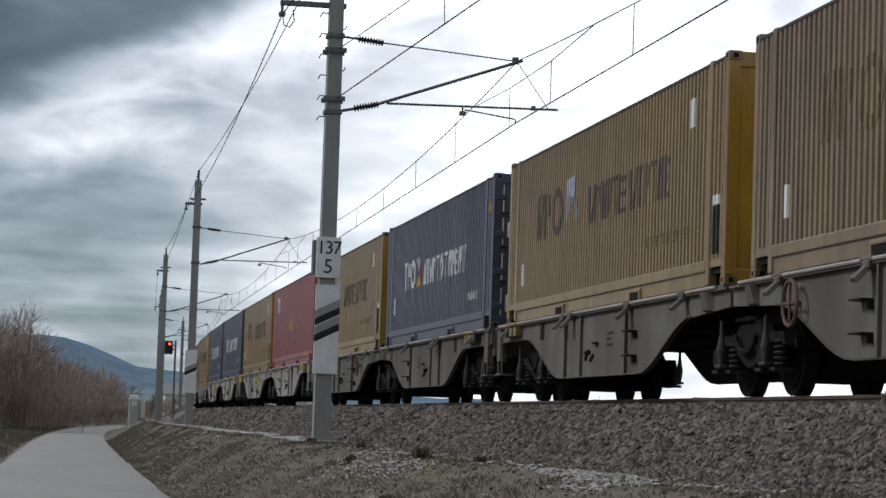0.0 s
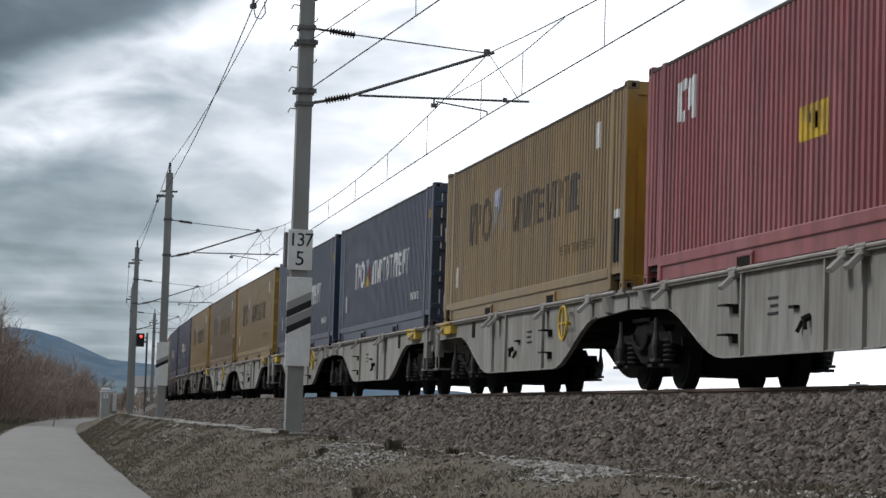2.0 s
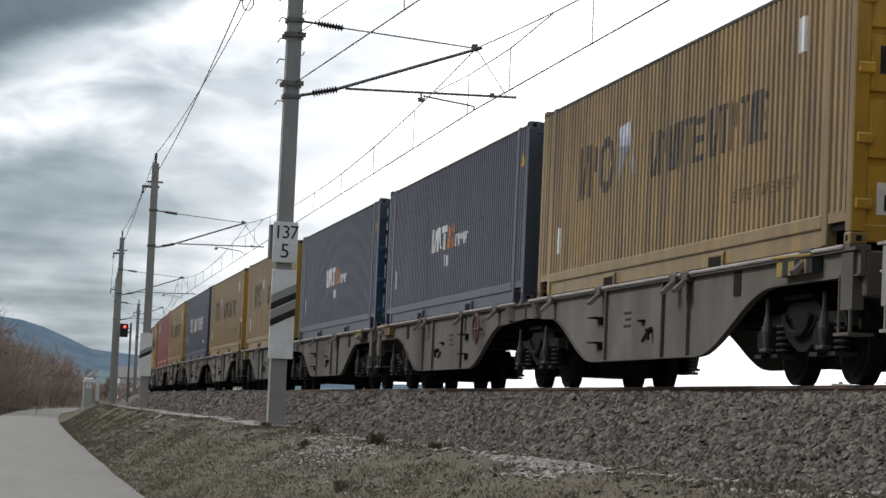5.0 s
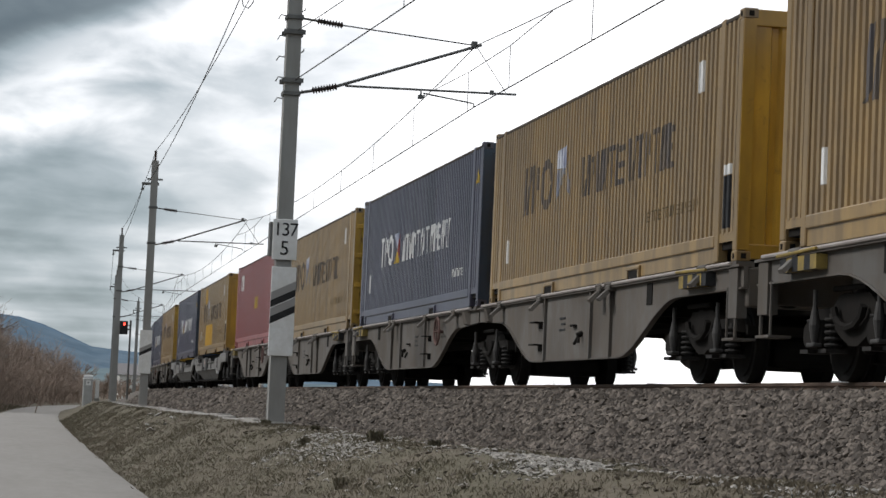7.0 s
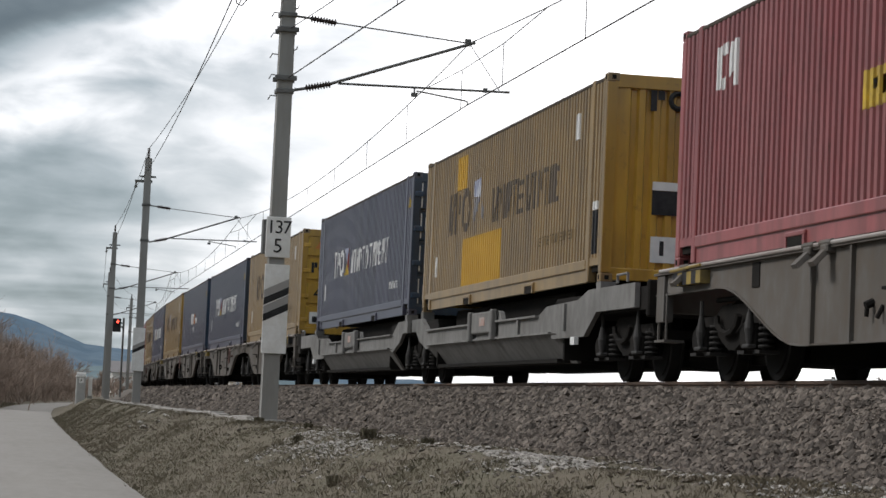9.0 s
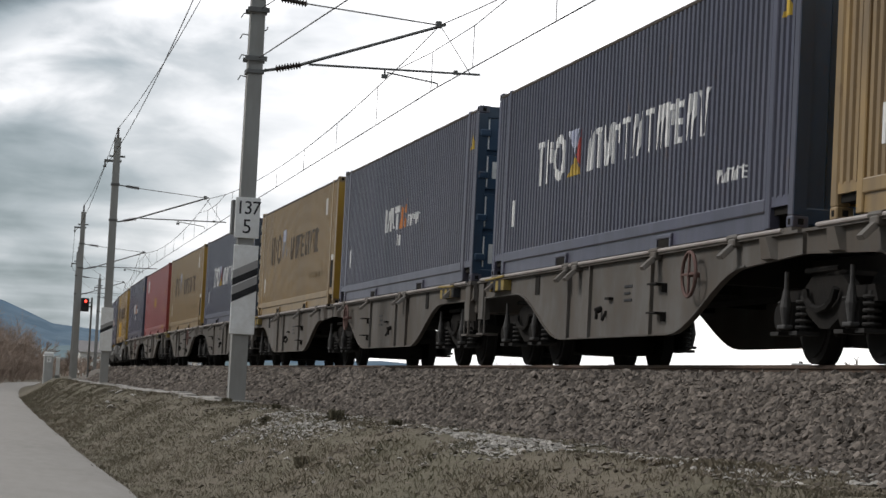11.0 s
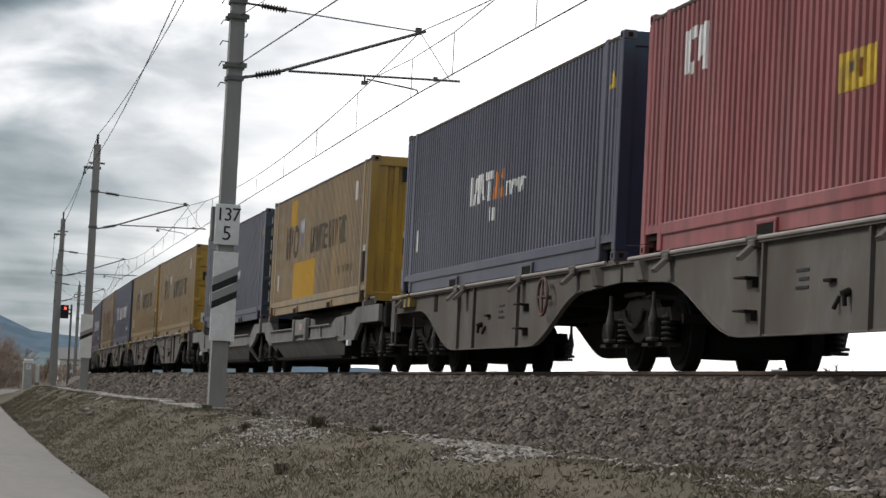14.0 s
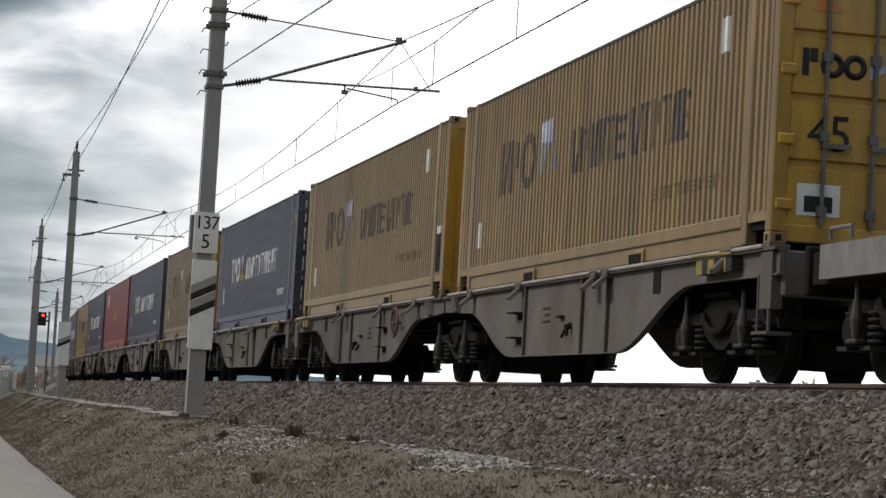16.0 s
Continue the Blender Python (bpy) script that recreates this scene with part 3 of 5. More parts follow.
def corrugated_side():
    """The ribbed side wall, facing -x."""
    s = Shape()
    vs = [(x, u - CON_L / 2, z) for u, x in RIBS for z in (0.33, 2.80)]
    return s.add(vs, [(2 * i, 2 * i + 2, 2 * i + 3, 2 * i + 1) for i in range(len(RIBS) - 1)])


def cut(poly, at, keep):
    """The part of a convex outline of (u, z) on one side of u = at."""
    out = []
    for (a, b), (c, d) in zip(poly, poly[1:] + poly[:1]):
        ina, inc = (a - at) * keep >= 0, (c - at) * keep >= 0
        if ina:
            out.append((a, b))
        if ina != inc:
            t = (at - a) / (c - a)
            out.append((at, b + (d - b) * t))
    return out


def painted(outlines):
    """Convex painted shapes laid on the ribbed sheet, bending in and out with it."""
    s, known = Shape(), {}

    def corner(x, u, z):
        key = (round(u, 4), round(z, 4))
        if key not in known:
            known[key] = len(s.v)
            s.v.append((x - 0.006, u - CON_L / 2, z))
        return known[key]
    for poly in outlines:
        lo, hi = min(p[0] for p in poly), max(p[0] for p in poly)
        for (ua, xa), (ub, xb) in zip(RIBS, RIBS[1:]):
            if ub <= lo or ua >= hi:
                continue
            q = [corner(xa + (xb - xa) * (u - ua) / (ub - ua), u, z) for u, z in cut(cut(poly, ua, 1), ub, -1)]
            q = [k for n, k in enumerate(q) if k != q[n - 1]]
            if len(q) > 2:
                s.f.append(tuple(q))
                s.m.append(0)
    return s


def block(ua, ub, z0, z1, lean=0.0):
    return [(ub, z0), (ua, z0), (ua - lean, z1), (ub - lean, z1)]


def hoop(uc, zc, ru, rz, t, n=16):
    """A painted ring in short pieces."""
    a = [2 * math.pi * i / n for i in range(n + 1)]
    pt = lambda q, k: (uc + (ru - k) * math.cos(q), zc + (rz - k) * math.sin(q))
    return [[pt(p, 0), pt(q, 0), pt(q, t), pt(p, t)] for p, q in zip(a, a[1:])]


def word(widths, u_left, z0, z1, stroke, seed):
    """A row of plain shapes as big as painted letters: uprights, leaning bars and short ticks. Left in the picture is the greater u."""
    rng = random.Random(seed)
    out, u, h, last = [], u_left, z1 - z0, -1
    for w in widths:
        kind = rng.choice([k for k in range(5) if k != last])
        last = kind
        if kind in (0, 2):
            out.append(block(u, u - stroke, z0, z1))
            out.append(block(u - stroke * 1.4, u - w, z0 + h * .78, z0 + h * .92))
        if kind == 0:
            out.append(block(u - stroke * 1.4, u - w * .8, z0 + h * .40, z0 + h * .54))
            out.append(block(u - stroke * 1.4, u - w * .9, z0, z0 + h * .13))
        if kind == 2:
            out.append(block(u - w + stroke, u - w, z0 + h * .45, z0 + h * .77))
        if kind == 1:
            out += [block(u, u - stroke, z0, z1, w * .28), block(u - max(w * .5, stroke * 1.2), u - max(w * .5, stroke * 1.2) - stroke, z0, z1, w * .28)]
        if kind == 3:
            out += [block(u - w * .3, u - w * .3 - stroke, z0, z1, -w * .25), block(u - w * .3 - stroke * 1.15, u - w * .3 - stroke * 2.15, z0, z1, w * .3)]
        if kind == 4:
            out += [block(u - w * .4, u - w * .4 - stroke, z0, z0 + h * .86), block(u, u - w, z0 + h * .87, z1)]
        u -= w * 1.24
    return out


def livery(kind):
    """Paint, and the marks on the side: name, colour and shapes of each."""
    if kind in ("yellow", "patched", "brown"):
        ink = INK_FAINT if kind == "brown" else INK_BLUE
        marks = [("logo", ink, word((0.52, 0.46), 11.35, 1.32, 2.08, 0.16, 3) + hoop(9.70, 1.70, 0.40, 0.40, 0.15)),
                 ("flag", INK_FLAG, [[(9.1, 1.88), (8.45, 1.84), (8.45, 2.18), (9.1, 2.14)]]),
                 ("flag", INK_SKY, [[(9.0, 1.40), (8.5, 1.84), (9.1, 1.86)], [(8.42, 1.50), (8.1, 1.40), (8.42, 1.95)]]),
                 ("lettering", ink, word((0.36, 0.32, 0.28, 0.28, 0.34, 0.5, 0.36, 0.32, 0.28, 0.32, 0.26, 0.30), 7.5, 1.32, 1.90, 0.11, 12)),
                 ("label", INK_WHITE, [block(12.5, 12.34, 0.62, 1.0)]), ("label", INK_WHITE, [block(1.72, 1.53, 2.12, 2.5)]),
                 ("label", INK_WHITE, [block(.56, .28, 1.02, 1.14)]), ("dark_panel", INK_BLACK, [block(.56, .28, .40, 1.01)]),
                 ("small_lettering", INK_FAINT, word((0.22, 0.22, 0.2, 0.24, 0.2, 0.22, 0.2, 0.2, 0.2), 3.9, 0.70, 0.84, 0.06, 31))]
        if kind == "patched":
            marks += [("fresh_patch", BARE_YELLOW, [block(10.6, 9.75, 2.10, 2.7)]), ("fresh_patch", BARE_YELLOW, [block(9.95, 6.65, 0.34, 1.18)])]
        return (BROWN if kind == "brown" else YELLOW), marks
    if kind == "ferry":
        marks = [("logo", INK_WHITE, word((0.42, 0.36), 11.0, 1.22, 1.86, 0.15, 5) + hoop(9.68, 1.54, 0.32, 0.33, 0.13)),
                 ("flag", INK_FLAG, [[(9.25, 1.86), (8.62, 1.86), (8.82, 1.52)]]), ("flag", INK_RED, [[(8.78, 1.50), (8.5, 1.84), (8.5, 1.30)]]),
                 ("flag", INK_YELLOW, [[(9.2, 1.22), (8.46, 1.22), (8.8, 1.48)]]),
                 ("lettering", INK_WHITE, word((0.32, 0.32, 0.36, 0.36, 0.36, 0.48, 0.38, 0.33, 0.31, 0.33, 0.37, 0.33), 8.15, 1.22, 1.76, 0.085, 21)),
                 ("label", INK_WHITE, [block(12.45, 12.28, 0.72, 1.12)]), ("small_lettering", INK_WHITE, word((.15, .15, .15, .15, .15, .15), 2.55, 0.62, 0.77, .05, 8)),
                 ("hazard_label", INK_YELLOW, [[(.56, 2.2), (.30, 2.2), (.36, 2.44)]])]
        return BLUE, marks
    if kind == "unit":
        marks = [("lettering", INK_WHITE, [block(8.40, 8.22, 1.24, 1.70), block(8.12, 7.96, 1.24, 1.66, .1), block(7.86, 7.62, 1.24, 1.70), block(7.54, 7.38, 1.28, 1.70, -.08), block(7.30, 6.84, 1.57, 1.70), block(7.14, 6.98, 1.24, 1.55)]),
                 ("logo", INK_ORANGE, [[(6.78, 1.24), (6.48, 1.24), (6.40, 1.60), (6.6, 1.66)], [(6.36, 1.24), (6.14, 1.24), (6.2, 1.46)], [(6.30, 1.54), (6.12, 1.50), (6.1, 1.78)]]),
                 ("small_lettering", INK_WHITE, word((.2, .22, .2, .24, .2), 6.0, 1.24, 1.46, .07, 17)),
                 ("number_bars", INK_WHITE, [block(7.02, 6.90, 0.92, 1.14), block(6.82, 6.62, 0.92, 1.12)]), ("label", INK_WHITE, [block(12.55, 12.38, 0.72, 1.1)]),
                 ("hazard_label", INK_YELLOW, [[(.56, 2.2), (.30, 2.2), (.36, 2.44)]])]
        return GREYBLUE, marks
    marks = [("logo", INK_WHITE, [block(12.25, 12.06, 2.0, 2.50), block(12.04, 11.86, 2.38, 2.52), block(12.04, 11.90, 1.98, 2.12), block(11.84, 11.70, 2.10, 2.50, .1), block(11.62, 11.50, 1.98, 2.52)]),
             ("label", INK_YELLOW, [block(7.5, 6.55, 1.22, 1.60)]), ("label_bar", INK_SKY, [block(7.22, 7.10, 1.40, 1.5)]), ("label_bar", INK_RED, [block(6.98, 6.88, 1.32, 1.50)]),
             ("label", INK_YELLOW, [block(1.62, 1.44, .92, 1.10)]), ("hazard_label", INK_YELLOW, [[(1.24, 1.7), (1.06, 1.7), (1.14, 1.86)]])]
    return RED, marks


CASTING = Shape().box(-0.09, 0.09, -0.09, 0.09, -0.06, 0.06, bev=0.012)
# Raised near-black blocks stand in for the shade in the casting's holes.
CASTING.box(-0.095, -0.088, -0.03, 0.03, -0.03, 0.03, 1).box(-0.03, 0.03, -0.095, -0.088, -0.03, 0.03, 1)


def make_container(kind, doors, label):
    """A 45-foot high-cube container; its origin lies at the middle of its underside, its door or front end at -y."""
    paint, marks = livery(kind)
    end = END_OF[paint.name]
    root = tagged(new("shipping_container"), label, "container", "containers of the freight train")
    sheet_mesh = corrugated_side().mesh("side_wall", [paint])
    side = part("side_wall", sheet_mesh, paint, root)
    for word_name, ink, outlines in marks:
        if doors and outlines[0][0][0] < .6 and ink is not INK_YELLOW:
            continue               # the end label is on the plain-ended boxes alone
        mark = part(word_name, painted(outlines), ink, side)
        if "lettering" in word_name or word_name in ("logo", "number_bars"):
            tagged(mark, kind="stuff")
    part("side_wall", sheet_mesh, paint, root, at=pose(0, 0, 0, 0, 0, 180))
    if kind == "red":
        for yy, zz in ((-5.5, .22), (-5.05, .26)):
            part("rail_label", Shape().box(-1.268, -1.262, yy, yy + .2, zz - .05, zz + .09), INK_YELLOW, root)
    h, w, l = CON_H, CON_W, CON_L / 2
    part("roof", Shape().box(-w + .05, w - .05, -l + .1, l - .1, h - .10, h - .055), paint, root)
    part("floor", Shape().box(-w + .05, w - .05, -l + .1, l - .1, 0.16, 0.3), IRON, root)
    for sx in (-1, 1):
        x0, x1 = sorted((sx * w, sx * (w - 0.07)))
        part("top_rail", Shape().box(x0, x1, -l + .16, l - .16, 2.802, h - .045, bev=0.012), SHADE_GRIME, root, "top rail painted dark for roof-edge shade and grime")
        # bottom rail in two steps, cut short at the ends, with two grapple pockets
        s = Shape()
        x2, x3 = sorted((sx * (w + 0.012), sx * (w - 0.08)))
        s.box(x2, x3, -l + .84, l - .84, 0.20, 0.34, bev=0.012)
        x4, x5 = sorted((sx * (w - 0.018), sx * (w - 0.09)))
        s.box(x4, x5, -l + .84, l - .84, 0.02, 0.21)
        part("bottom_rail", s, paint, root)
        for yy in (-2.45, 2.45):
            x6, x7 = sorted((sx * (w + 0.016), sx * (w - 0.05)))
            q = Shape().box(x6, x7, yy - .31, yy + .31, 0.115, 0.165, bev=.01).box(x6, x7, yy - .31, yy - .25, 0.0, 0.115).box(x6, x7, yy + .25, yy + .31, 0.0, 0.115)
            q = part("grapple_pocket", q, paint, root)
            # Near-black block stands in for the shade inside the pocket opening.
            part("recess", Shape().box(*sorted((sx * (w + .004), sx * (w - .06))), yy - .245, yy + .245, 0.006, 0.112), IRON, q)
        for yy in (-l + .76, l - .76):
            x8, x9 = sorted((sx * (w + 0.006), sx * (w - 0.12)))
            part("post", Shape().box(x8, x9, yy - .075, yy + .075, 0.02, h - .03, bev=0.012), paint, root)
        for sy in (-1, 1):
            y0, y1 = sorted((sy * l, sy * (l - .16)))
            xa, xb = sorted((sx * w, sx * (w - .14)))
            part("corner_post", Shape().box(xa, xb, y0, y1, 0.12, h - .12, bev=0.015), paint, root)
            for zz in (0.06, h - .06):
                part("corner_casting", CASTING_MESH[paint.name], paint, root, at=pose(sx * (w - .09), sy * (l - .09), zz, 0, 0, 0 if sx < 0 else 180))
            ya, yb = sorted((sy * (l - .17), sy * (l - .68)))
            part("end_sill", Shape().box(xa + .01, xb - .01, ya, yb, 0.24, 0.35), paint, root)
    # the plain end at +y
    s = Shape()
    cols = [(-1.12, 0)]
    for i in range(9):
        for du, yo in ((0, 0), (.03, -.045), (.10, -.045), (.13, 0)):
            cols.append((-.94 + i * 0.215 + du, yo))
    cols.append((1.12, 0))
    s.add([(x, l - .03 + yo, z) for x, yo in cols for z in (0.14, h - .14)], [(2 * i, 2 * i + 2, 2 * i + 3, 2 * i + 1) for i in range(len(cols) - 1)])
    front = s.mesh("front_wall", [end])
    for sx in (-1, 1):
        part("end_post_face", Shape().box(sx * 1.17 - .072, sx * 1.17 + .072, -l - .004, -l + .03, .13, h - .13), end, root)
    if doors:
        part("front_wall", front, end, root)
        for sx in (-1, 1):
            d = part("door", door_shape(), end, root, at=pose(sx * 0.565, -l + .05, 0))
            for xx in (-0.36, 0.16):
                b = Shape().tube((sx * xx, -.055, .2), (sx * xx, -.055, h - .2), .024, 8)
                for zz in (.35, 1.1, 1.9, 2.6):
                    b.box(sx * xx - .05, sx * xx + .05, -.075, -.02, zz - .05, zz + .05)
                b.box(sx * xx - .03, sx * xx + .28, -.095, -.07, 0.98, 1.03)
                part("lock_bar", b, GALV, d)
            for zz in (.4, 1.05, 1.75, 2.45):
                part("hinge", Shape().box(sx * .56 - .09, sx * .56 + .09, -.075, .02, zz - .055, zz + .055, bev=.015), end, d)
            if kind != "red" and sx < 0:
                for zz in (.24, .90, 1.56, 2.18):
                    part("reflective_strip", Shape().box(sx * .50 - .012, sx * .50 + .012, -.026, -.018, zz, zz + .5), INK_WHITE if kind in ("ferry", "unit") else INK_YELLOW, d)
        ink = INK_BLACK if kind in ("yellow", "patched") else INK_WHITE
        if kind != "red":
            part("number", FORTYFIVE[ink.name], ink, root, "stencilled number", at=pose(-.66, -l + .024, .96, 90))
        tri = Shape().add([(-.16, 0, 0), (.16, 0, 0), (0, 0, .26), (-.16, .006, 0), (.16, .006, 0), (0, .006, .26)], [(0, 1, 2), (5, 4, 3), (0, 3, 4, 1), (1, 4, 5, 2), (2, 5, 3, 0)])
        part("warning_triangle", tri, INK_YELLOW if kind != "yellow" else INK_ORANGE, root, at=pose(-.74, -l + .022, 1.98 if kind == "red" else 2.36))
        if kind == "red":
            # plain shapes for the maker's mark, and the labels below it
            for x0, x1, z0, z1 in ((-.98, -.90, 2.34, 2.62), (-.89, -.74, 2.56, 2.62), (-.89, -.76, 2.34, 2.40), (-.70, -.62, 2.34, 2.56), (-.60, -.50, 2.44, 2.62), (-.44, -.38, 2.34, 2.62)):
                part("mark_stroke", Shape().box(x0, x1, 0, .006, z0, z1), ink, root, at=pose(0, -l + .024, 0))
            part("round_label", Shape().tube((-.76, 0, 1.72), (-.76, .006, 1.72), .13, 20), INK_WHITE, root, at=pose(0, -l + .022, 0))
            part("yellow_bar", Shape().box(-1.0, -.2, 0, .006, 1.34, 1.42), INK_YELLOW, root, at=pose(0, -l + .022, 0))
            part("grey_plate", Shape().box(-.92, -.62, 0, .006, .86, 1.22), CABINET, root, at=pose(0, -l + .022, 0))
        else:
            part("logo_block", Shape().box(-.98, -.91, 0, .006, 1.70, 1.98).box(-.90, -.82, 0, .006, 1.84, 1.98), ink, root, at=pose(0, -l + .024, 0))
            for xc in (-.66, -.42):
                part("logo_ring", Shape().ring((xc, 0, 0), .095, .034, "z", 18, 4), ink, root, at=pose(0, -l + .028, 1.82, 90))
            part("logo_flag", Shape().add([(-.26, 0, 1.70), (-.06, 0, 1.82), (-.26, 0, 1.96), (-.26, .006, 1.70), (-.06, .006, 1.82), (-.26, .006, 1.96)], [(0, 1, 2), (5, 4, 3), (0, 3, 4, 1), (1, 4, 5, 2), (2, 5, 3, 0)]), INK_FLAG, root, at=pose(0, -l + .022, 0))
        part("placard", Shape().box(-.98, -.52, 0, .006, .30, .62, bev=.002), INK_WHITE, root, "torn white and black placard", at=pose(0, -l + .022, 0))
        part("black_patch", Shape().box(-.9, -.6, -.003, .003, .34, .5), INK_BLACK, root, at=pose(0, -l + .022, 0))
        part("notice", Shape().box(.30, .52, 0, .006, 2.3, 2.5), INK_WHITE, root, at=pose(0, -l + .022, 0))
    else:
        part("front_wall", front, end, root, at=pose(0, 0, 0, 0, 0, 180))
        for sx in (-1, 1):
            part("end_door", door_shape(), end, root, at=pose(sx * 0.565, l - .02, 0, 0, 0, 180))
        if kind == "patched":
            for x1, z0, z1, mat in ((-.13, 1.302, 1.42, INK_WHITE), (-.13, .96, 1.298, INK_BLACK), (-.18, .3, .66, INK_WHITE)):
                sheet = part("placard", Shape().box(-.55, x1, 0, .006, z0, z1), mat, root, at=pose(0, -l + .022, 0))
            part("black_bar", Shape().box(-.42, -.36, -.003, .006, .4, .6), INK_BLACK, sheet)
            part("logo_block", Shape().box(-.62, -.53, 0, .006, 2.40, 2.72).box(-.52, -.42, 0, .006, 2.56, 2.72), INK_BLACK, root, at=pose(0, -l + .022, 0))
            for xc in (-.22, .12):
                part("logo_ring", Shape().ring((xc, 0, 0), .11, .04, "z", 18, 4), INK_BLACK, root, at=pose(0, -l + .026, 2.56, 90))
    part("end_header", Shape().box(-w + .1, w - .1, -l + .005, -l + .1, h - .2, h - .01, bev=.01), end, root)
    part("end_sill", Shape().box(-w + .1, w - .1, -l + .005, -l + .12, 0.03, .2, bev=.01), end, root)
    return root


def door_shape():
    """One leaf of the doors: four flat fields with deep creases between."""
    edges = [0.14, 0.82, 1.48, 2.12, 2.76]
    prof = [(.03, .12), (-.02, .12)]
    for e in edges[1:-1]:
        prof += [(-.02, e - .05), (.018, e - .03), (.018, e + .03), (-.02, e + .05)]
    prof += [(-.02, 2.78), (.03, 2.78)]
    return Shape().plate(prof, -.555, .555)


CASTING_MESH = {m.name: CASTING.mesh("corner_casting", [m, IRON]) for m in (YELLOW, BROWN, BLUE, GREYBLUE, RED)}
FORTYFIVE = {m.name: text_mesh("45", 0.52, m) for m in (INK_BLACK, INK_WHITE)}


def make_bogie(wagon, y):
    """A two-axle freight bogie, as a part of its wagon; the rail head is at z = 0."""
    bogie = part("bogie", Shape().box(-1.0, 1.0, -.22, .22, .50, .92, bev=.05), IRON, wagon, at=pose(0, y, 0))
    prof = [(-1.35, .58), (-1.25, .74), (-.62, .74), (-.42, .86), (.42, .86), (.62, .74), (1.25, .74), (1.35, .58), (.65, .58), (.38, .44), (.12, .34), (-.12, .34), (-.38, .44), (-.65, .58)]
    for sx in (-1, 1):
        part("side_frame", Shape().plate(prof, sx * 1.0 - .06, sx * 1.0 + .06), IRON, bogie)
    for yy in (-1.35, 1.35):
        part("end_beam", Shape().box(-.94, .94, yy - .05, yy + .05, .55, .66), IRON, bogie)
    for sx in (-1, 1):
        pan = [(math.sin(q) * .42, .74 - .22 * math.cos(q)) for q in (-1.5, -1.0, -.5, 0, .5, 1.0, 1.5)]
        part("spring_pan", Shape().line([(sx * 1.12, y_, z_) for y_, z_ in pan], .04, 6).line([(sx * 1.1, -.45, .92), (sx * 1.1, .45, .92)], .03, 6), IRON, bogie)
    part("brake_rigging", Shape().box(-.62, .62, -1.2, 1.2, .20, .5, bev=.08), IRON, bogie)
    for sy in (-1, 1):
        ax = Shape().tube((-1.02, sy * .9, .46), (1.02, sy * .9, .46), .08, 10)
        part("axle", ax, IRON, bogie)
        for sx in (-1, 1):
            w = Shape().tube((sx * .69, sy * .9, .46), (sx * .82, sy * .9, .46), .46, 28).tube((sx * .66, sy * .9, .46), (sx * .69, sy * .9, .46), .49, 28)
            w.tube((sx * .82, sy * .9, .46), (sx * .84, sy * .9, .46), .38, 24).tube((sx * .84, sy * .9, .46), (sx * .88, sy * .9, .46), .14, 14)
            part("wheel", w, WHEEL, bogie)
            b = Shape().box(sx * 1.04 - .13, sx * 1.04 + .13, sy * .9 - .17, sy * .9 + .17, .32, .62, bev=.04)
            b.tube((sx * 1.16, sy * .9, .46), (sx * 1.22, sy * .9, .46), .13, 14)
            part("axle_box", b, IRON, bogie)
            for k in (-1, 1):
                c = Shape()
                for i in range(5):
                    c.ring((sx * 1.04, sy * .9 + k * .27, .36 + i * .065), .075, .02, "z", 14, 6)
                c.tube((sx * 1.04, sy * .9 + k * .27, .30), (sx * 1.04, sy * .9 + k * .27, .68), .05, 8)
                c.box(sx * 1.04 - .12, sx * 1.04 + .12, sy * .9 + k * .27 - .12, sy * .9 + k * .27 + .12, .28, .32)
                part("spring", c, SPRING, bogie)
            hy = sy * .9 - .12
            link = Shape().tube((sx * 1.19, hy, .38), (sx * 1.19, hy, .56), .03, 10, .06).tube((sx * 1.19, hy, .56), (sx * 1.19, hy, .74), .06, 10, .03)
            link.tube((sx * 1.19, hy, .74), (sx * 1.19, hy, .92), .025, 8).box(sx * 1.19 - .05, sx * 1.19 + .05, hy - .11, hy + .11, .34, .38, bev=.01)
            part("damper_link", link, LINK, bogie)
        for sx in (-1, 1):
            part("brake_shoe", Shape().box(sx * .75 - .06, sx * .75 + .06, sy * .36 - .06, sy * .36 + .06, .28, .62, bev=.02), IRON, bogie)
    return bogie


def arch(y0, y1, z0, z1, n=8, power=1.0):
    """Points of a smooth S from (y0, z0) to (y1, z1)."""
    out = []
    for i in range(n + 1):
        t = i / n
        out.append((y0 + (y1 - y0) * t, z0 + (z1 - z0) * (t * t * (3 - 2 * t)) ** power))
    return out


GAP_IN = 1.088
HALF = GAP_IN / 2
WAGON_END = CON_L + HALF + 0.45      # from the middle of the wagon to its headstock


def buffers(wagon, y, sy):
    for sx in (-1, 1):
        b = Shape().tube((sx * .875, y, 1.03), (sx * .875, y + sy * .28, 1.03), .10, 14).tube((sx * .875, y + sy * .26, 1.03), (sx * .875, y + sy * .315, 1.03), .22, 18)
        part("buffer", b, IRON, wagon)
    c = Shape().box(-.07, .07, min(y, y + sy * .3), max(y, y + sy * .3), .93, 1.1, bev=.03).ring((0, y + sy * .3, .92), .09, .03, "x", 12, 6)
    part("coupling_hook", c, IRON, wagon)
    h = Shape().tube((.2, y + sy * .1, .95), (.25, y + sy * .38, .45), .03, 8)
    part("brake_hose", h, INK_BLACK, wagon)


